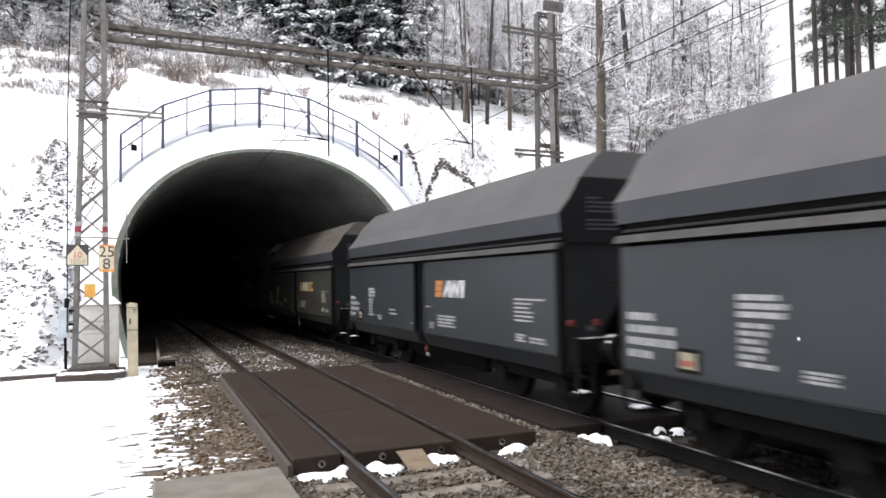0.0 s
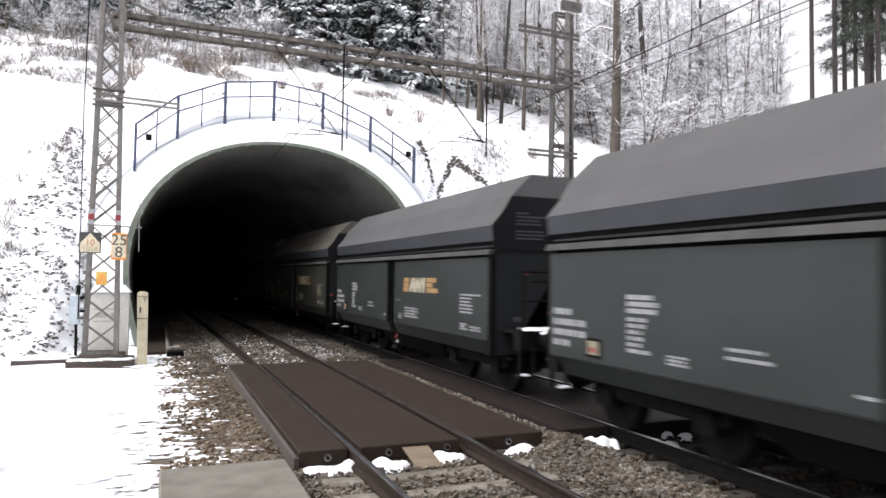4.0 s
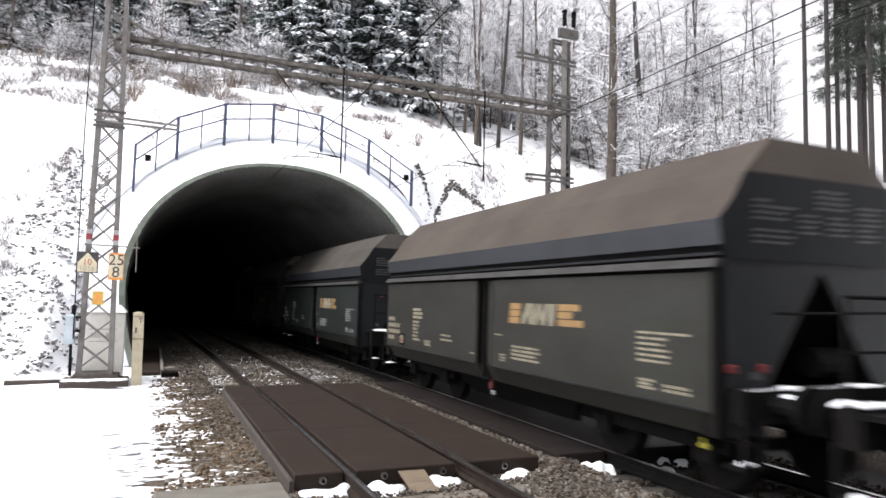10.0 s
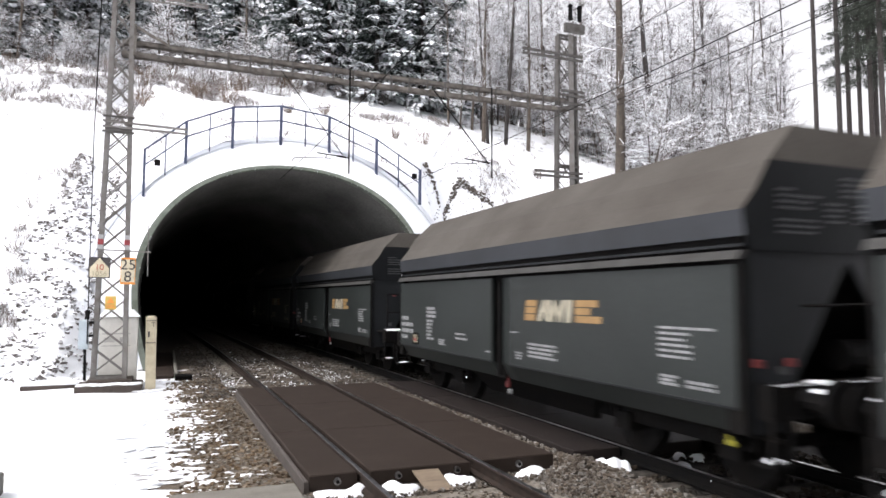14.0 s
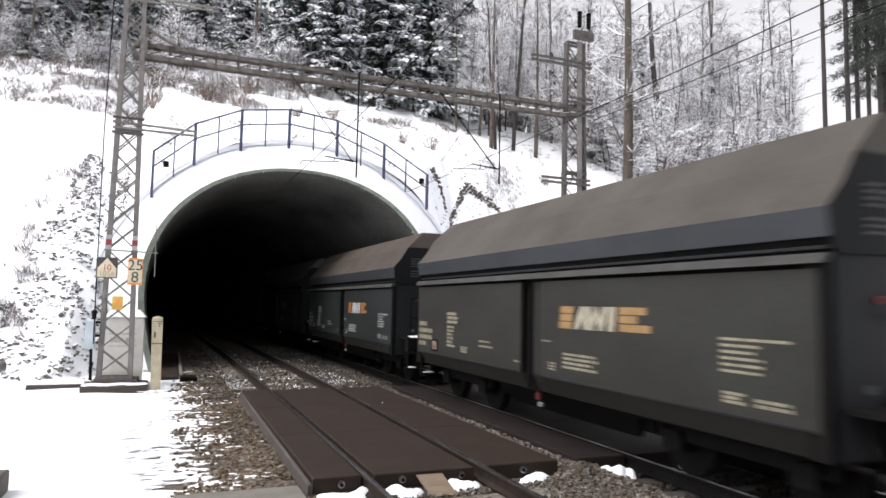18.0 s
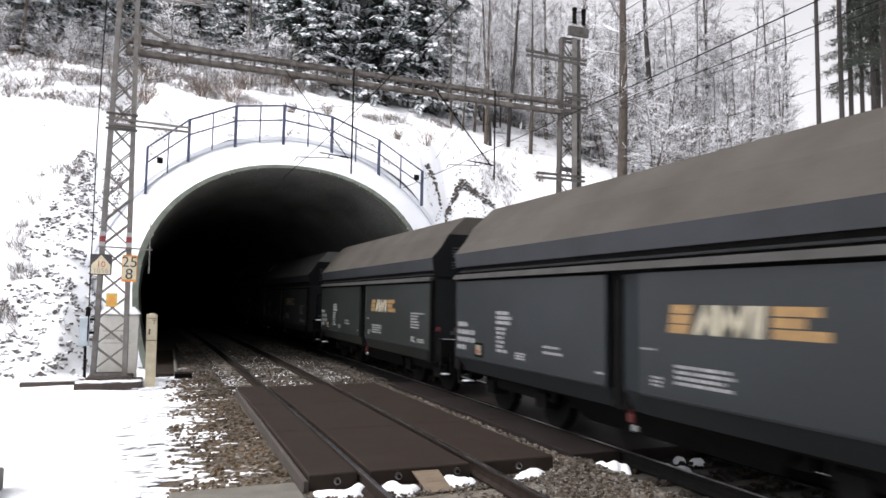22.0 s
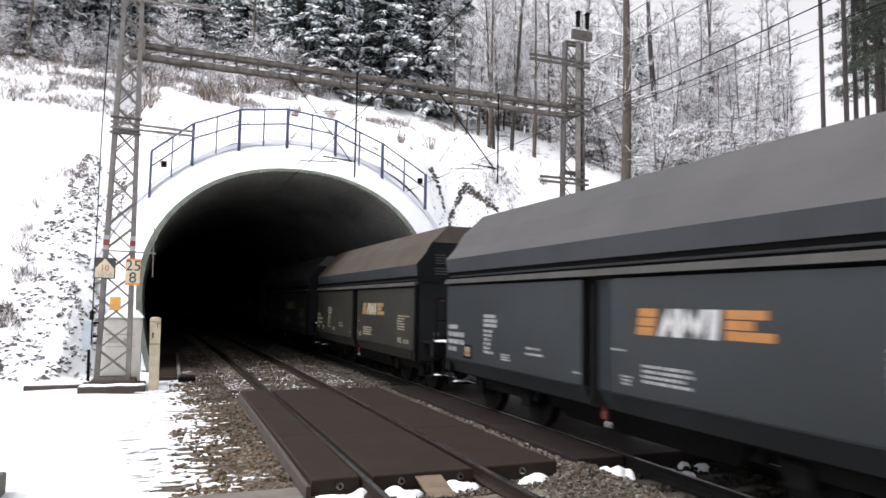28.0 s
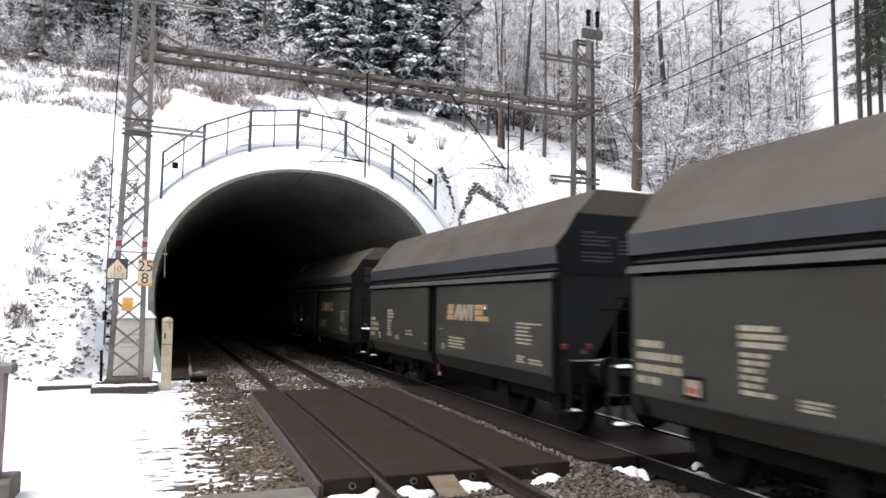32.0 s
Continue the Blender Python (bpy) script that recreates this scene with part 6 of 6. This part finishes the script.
# ---------------------------------------------------------------- stones, snow and ballast
def stones(name, spots, mat, label, flat=0.7, seed=1):
    """Many small uneven stones in one mesh; spots are (x, y, z, size)."""
    r = np.random.RandomState(seed)
    base = np.array([(-1, -1, -1), (1, -1, -1), (1, 1, -1), (-1, 1, -1), (-1, -1, 1), (1, -1, 1), (1, 1, 1), (-1, 1, 1)], float) * 0.5
    faces = np.array(((3, 2, 1, 0), (4, 5, 6, 7), (0, 1, 5, 4), (1, 2, 6, 5), (2, 3, 7, 6), (3, 0, 4, 7)))
    sp = np.array(spots)
    n = len(sp)
    v = base[None] * (1 + r.uniform(-0.45, 0.25, (n, 8, 3)))
    v *= (sp[:, 3] * 1.0)[:, None, None] * np.stack([r.uniform(0.7, 1.3, n), r.uniform(0.7, 1.3, n), np.full(n, flat)], 1)[:, None]
    a = r.uniform(0, 6.28, n)
    b = r.uniform(-0.5, 0.5, n)
    c, s = np.cos(a)[:, None], np.sin(a)[:, None]
    cb, sb = np.cos(b)[:, None], np.sin(b)[:, None]
    x, y, z = v[..., 0], v[..., 1], v[..., 2]
    y, z = y * cb - z * sb, y * sb + z * cb
    v = np.stack([x * c - y * s, x * s + y * c, z], -1) + sp[:, None, :3]
    f = (faces[None] + (np.arange(n) * 8)[:, None, None]).reshape(-1, 4)
    me = bpy.data.meshes.new(name)
    me.from_pydata(v.reshape(-1, 3).tolist(), [], f.tolist())
    me.materials.append(mat)
    return tagged(new(name, me), label, "stones", kind="stuff")


def stone_material(tone=1.0, grey=1.0):
    """Ballast: every stone its own grey, tan or rusty tone."""
    m = bpy.data.materials.new("ballast_stones")
    m.use_nodes = True
    n, l = m.node_tree.nodes, m.node_tree.links
    g = n.new("ShaderNodeNewGeometry")
    cr = n.new("ShaderNodeValToRGB")
    e = cr.color_ramp.elements
    e[0].position, e[0].color = 0.0, (0.052, 0.038, 0.027, 1)
    e[1].position, e[1].color = 1.0, (0.25, 0.235, 0.21, 1)
    for p, c in ((0.35, (0.118, 0.085, 0.055, 1)), (0.6, (0.145, 0.118, 0.088, 1)), (0.85, (0.17, 0.15, 0.125, 1))):
        k = e.new(p)
        k.color = c
    l.new(g.outputs["Random Per Island"], cr.inputs[0])
    t = n.new("ShaderNodeTexNoise")
    t.inputs["Scale"].default_value = 1.1
    hs = n.new("ShaderNodeHueSaturation")
    mr = n.new("ShaderNodeMapRange")
    mr.inputs[1].default_value, mr.inputs[2].default_value, mr.inputs[3].default_value, mr.inputs[4].default_value = 0.35, 0.65, 0.6 * tone, 1.2 * tone
    l.new(g.outputs["Position"], t.inputs["Vector"])
    l.new(t.outputs[0], mr.inputs[0])
    hs.inputs["Saturation"].default_value = grey
    l.new(mr.outputs[0], hs.inputs["Value"])
    l.new(cr.outputs[0], hs.inputs["Color"])
    b = n["Principled BSDF"]
    l.new(hs.outputs[0], b.inputs["Base Color"])
    b.inputs["Roughness"].default_value = 0.85
    b.inputs["Specular IOR Level"].default_value = 0.2
    return m


STONES = stone_material(0.9, 1.12)
# far track's stones: grime plus painted shade of the train
GRIMY_SHADED = stone_material(0.2)
PALESTONES = stone_material(0.84, 0.72)
sr = random.Random(5)


def scatter(x0, x1, y0, y1, n, size, z=-0.20, keep=lambda x, y: True):
    out = []
    for _ in range(n):
        x, y = sr.uniform(x0, x1), sr.uniform(y0, y1)
        if keep(x, y):
            out.append((x + off(y), y, z + sr.uniform(-0.02, 0.025), size * sr.uniform(0.7, 1.5)))
    return out


rails_x = (NEAR_X, NEAR_X + GAUGE, FAR_X, FAR_X + GAUGE)
clear = lambda x, y: min(abs(x - r) for r in rails_x) > 0.09 and not ((y / 0.6 - 0.25) % 1 > 0.5 and (NEAR_X - 0.4 < x < NEAR_X + 1.9 or FAR_X - 0.4 < x < FAR_X + 1.9) and sr.random() < 0.93)
bed = []
near_bed = scatter(1.45, 5.6, 4.2, 7.8, 13000, 0.031, -0.20, clear)
near_bed += scatter(4.82, 5.14, 7.8, 16, 1400, 0.042, -0.10)
near_bed += [(x, y, -0.235 + 0.17 * smooth(0.75, 0.0, math.hypot((x - 5.15) / 0.75, (y - 7.75) / 1.2)) + sr.uniform(-0.02, 0.02), sr.uniform(0.03, 0.06)) for x, y in ((sr.uniform(4.7, 5.75), sr.uniform(6.8, 8.3)) for _ in range(1500))]
bed += scatter(0.1, 1.5, 7.9, 20, 7500, 0.042, -0.225, lambda x, y: sr.random() < smooth(0.0, 0.9, x + wave(x, y, 0.8, 0.6)))
far_bed = scatter(0.9, 5.6, 15.9, 34, 9500, 0.046, -0.205, clear)
stones("ballast", far_bed, stone_material(0.72, 0.65), "dark grey ballast stones before the tunnel", 0.7, 12)
stones("ballast", near_bed, PALESTONES, "pale grey ballast stones beside the crossing panels", 0.7, 8)
grimy_shaded = scatter(5.6, 8.6, 2.0, 7.8, 2600, 0.055, -0.19, clear) + scatter(5.6, 8.4, 16, 30, 1500, 0.06, -0.19, clear)
stones("grimy_ballast", grimy_shaded, GRIMY_SHADED, "grimy ballast stones of the far track, darkened for the train's shade", 0.7, 4)
stones("ballast", bed, STONES, "loose grey-brown ballast stones", 0.7, 3)

# snow patches left on the ballast and the verge
sp = Geo()
for i in range(420):
    x, y = sr.uniform(-0.6, 1.25), sr.uniform(7.6, 20)
    if sr.random() < 1 - smooth(-0.3, 1.1, x + wave(x, y, 0.7, 0.7)):
        sp.blob((x, y, -0.235), sr.uniform(0.10, 0.30), sr.uniform(0.04, 0.11), sr.uniform(0.015, 0.035), seed=i, seg=8, rings=3, rough=0.4)
for i in range(620):
    x, y = sr.uniform(-0.3, 1.4), sr.uniform(7.7, 20)
    if sr.random() < 1 - smooth(0.0, 1.3, x + wave(x, y, 0.7, 0.7)):
        sp.blob((x, y, -0.222), sr.uniform(0.05, 0.20), sr.uniform(0.02, 0.055), sr.uniform(0.015, 0.03), seed=i, seg=7, rings=2, rough=0.45)
for i in range(16):
    x, y = sr.uniform(2.35, 3.6), sr.uniform(16.5, 36)
    sp.blob((x + off(y), y, -0.2), sr.uniform(0.02, 0.05), sr.uniform(0.02, 0.05), 0.025, seed=i, seg=6, rings=2, rough=0.4)
# blown snow dusted between the rails before the tunnel
dust = scatter(1.5, 4.9, 15.95, 26, 4200, 0.021, -0.186, lambda x, y: clear(x, y) and sr.random() < smooth(-0.5, 0.5, wave(x, y, 0.7, 1.0)) * (1 - 0.7 * smooth(19, 26, y)))
stones("snow_crumbs", dust, SNOW, "crumbs of blown snow on the ballast between the rails", 0.5, 21)
solid("snow_patches", sp, SNOW, "thin streaks of snow on the gravel verge", "snow", kind="stuff", smooth=True)

def heap(spots, seed):
    """A low heap of snow with an uneven outline, highest at the given spots."""
    g = Geo()
    cx, cy = sum(s[0] for s in spots) / len(spots), sum(s[1] for s in spots) / len(spots)
    R = max(math.hypot(s[0] - cx, s[1] - cy) + s[2] for s in spots) * 1.15
    n, m = 10, 22
    for i in range(n + 1):
        for j in range(m):
            a, d = 2 * math.pi * j / m, R * i / n
            x, y = cx + d * math.cos(a), cy + d * math.sin(a)
            z = max(h * max(0.0, 1 - ((x - u) ** 2 + ((y - v) / 0.8) ** 2) / (s * s) * (1 + 0.5 * noise.noise((x * 14, y * 14, seed)))) ** 0.6 for u, v, s, h in spots)
            g.v.append((x, y, -0.235 + (z + 0.05 + 0.012 * noise.noise((x * 20, y * 20, 1.0 + seed)) if z > 0 else 0.0)))
    for i in range(n):
        for j in range(m):
            k = (j + 1) % m
            g.f.append((i * m + j, (i + 1) * m + j, (i + 1) * m + k, i * m + k))
    return g


# heaped snow by the panel edges
for k, spots in enumerate((((1.75, 7.66, 0.16, 0.05), (1.92, 7.62, 0.18, 0.04), (2.08, 7.62, 0.12, 0.06), (2.14, 7.68, 0.10, 0.09)), ((2.50, 7.58, 0.13, 0.11), (2.62, 7.50, 0.16, 0.07), (2.74, 7.54, 0.10, 0.06)),
                           ((3.25, 7.66, 0.12, 0.10), (3.38, 7.60, 0.14, 0.08), (3.48, 7.58, 0.09, 0.07)), ((4.22, 7.62, 0.12, 0.05), (4.38, 7.70, 0.16, 0.06), (4.5, 7.82, 0.14, 0.05), (4.58, 7.96, 0.1, 0.04)),
                           ((5.40, 7.62, 0.11, 0.12), (5.54, 7.54, 0.14, 0.13), (5.66, 7.48, 0.10, 0.10)), ((6.3, 7.45, 0.13, 0.06), (6.45, 7.3, 0.12, 0.05)), ((6.9, 7.5, 0.12, 0.08), (6.75, 7.7, 0.1, 0.07)))):
    g = heap(spots, k)
    solid("snow_lump", g, SNOW, "low lump of snow by the crossing panels" if k < 4 else "lump of snow beside the far track", "snow lump", "snow lumps", smooth=True)

# snow-capped stones and clods on the banks
bank = []
for i in range(3600):
    t = sr.random()
    y = 20.3 + 8.4 * t
    x = sr.uniform(-4.9 + 1.7 * t, -1.2 - 0.5 * t)
    if noise.noise((x * 2.6, y * 2.6, 1.0)) > sr.uniform(-0.35, 0.5):
        bank.append((x, y, ground_z(x, y) - 0.01, sr.uniform(0.05, 0.14)))
for i in range(70):
    x, y = sr.uniform(-13, -2), sr.uniform(20.2, 32)
    bank.append((x, y, ground_z(x, y) - 0.03, sr.uniform(0.04, 0.11)))
for i in range(420):
    x, y = sr.uniform(9.8, 12.8), sr.uniform(24.8, 26.4)
    bank.append((x, y, ground_z(x, y) - 0.015, sr.uniform(0.03, 0.07)))
for i in range(220):
    x, y = sr.uniform(-12, 20), sr.uniform(24.6, 34)
    bank.append((x, y, ground_z(x, y) - 0.01, sr.uniform(0.03, 0.08)))
ditch = []
# clods along the ditch that runs down the bank on the right of the portal
for i in range(300):
    t = sr.random()
    x, y = 9.9 + 2.9 * t + sr.gauss(0, 0.05), 26.35 + 0.08 * math.sin(3.1 * t) - 0.5 * t + sr.gauss(0, 0.03)
    ditch.append((x, y, ground_z(x, y) + 0.01, sr.uniform(0.05, 0.12)))
stones("ditch_stones", ditch, surface("damp_clods", (0.10, 0.085, 0.072), 0.9, second=(0.055, 0.047, 0.04), scale=3, bump=0.2, snow=(0.85, 1.25, 0.4, 3.0)), "dark damp clods along a ditch on the snowy bank", 0.75, 15)
stones("bank_stones", bank, surface("snowy_stone", (0.13, 0.115, 0.108), 0.9, second=(0.06, 0.052, 0.048), scale=3, bump=0.2, snow=(0.22, 0.55, 0.4, 3.0)), "dark stones and clods under snow on the bank", 0.75, 9)

# frosty grass and stalks on the banks
gg = Geo()
for i in range(6000):
    low = i >= 5300
    if low:
        x, y = sr.uniform(-1.5, 12), sr.uniform(24.6, 27.5)
        ok = noise.noise((x / 0.9, y / 0.9, 2.0)) > 0.15
    elif i >= 1500:
        x, y = sr.uniform(-16, 2), sr.uniform(31.6, 35.5)
        ok = noise.noise((x / 2.5, y / 0.7, 4.0)) > -0.05
    elif i < 500:
        t = sr.random()
        x, y = -4.4 + 0.9 * t + sr.gauss(0, 0.35), 20.6 + 7.6 * t
        ok = noise.noise((x / 0.8, y / 0.8, 5.0)) > 0.1
    else:
        u, v = ((8.9, 31.3), (10.2, 32.0), (2.9, 30.3), (1.6, 31.2), (13.5, 34.0), (12.8, 26.3), (13.5, 26.2))[i % 7]
        x, y = u + sr.gauss(0, 0.35), v + sr.gauss(0, 0.35)
        ok = i < 1000
        if i >= 1250:
            x, y = sr.uniform(8.5, 22), sr.uniform(27, 40)
            ok = noise.noise((x / 1.5, y / 1.5, 6.0)) > 0.0
    if not ok:
        continue
    z = ground_z(x, y)
    for k in range(5):
        a, h = sr.uniform(0, 6.28), sr.uniform(0.05, 0.14) if low else sr.uniform(0.08, 0.28)
        d = Vector((math.cos(a) * 0.5, math.sin(a) * 0.5, 1)) * h
        gg.tube((x + sr.uniform(-0.12, 0.12), y + sr.uniform(-0.12, 0.12), z - 0.03), Vector((x, y, z)) + d, 0.009, 0.005, seg=3, caps=False)
solid("dry_grass", gg, surface("grey_stalks", (0.19, 0.16, 0.145), 0.9, second=(0.12, 0.10, 0.09), scale=3, fine=0.2, bump=0, snow=(0.5, 0.9, 0.6, 2.0)), "dry frosted grass stalks in the snow", "grass", kind="stuff")

# falling snow
flake = Geo().blob((0, 0, 0), 0.012, 0.012, 0.012, seed=1, seg=5, rings=2)
flake_mesh = flake.mesh("snowflake")
flake_mesh.materials.append(SNOW)
fr = random.Random(31)
flakes = []
for i in range(24):
    a, d = radians(fr.uniform(-12, 52)), fr.uniform(4.5, 16)
    f = tagged(new("snowflake", flake_mesh), "single small white snowflake drifting down", "snowflake", "falling snowflakes")
    flakes.append((f, math.sin(a) * d, math.cos(a) * d, fr.uniform(0.5, 52), fr.uniform(1.1, 1.6), fr.uniform(-0.25, 0.25)))

motions()
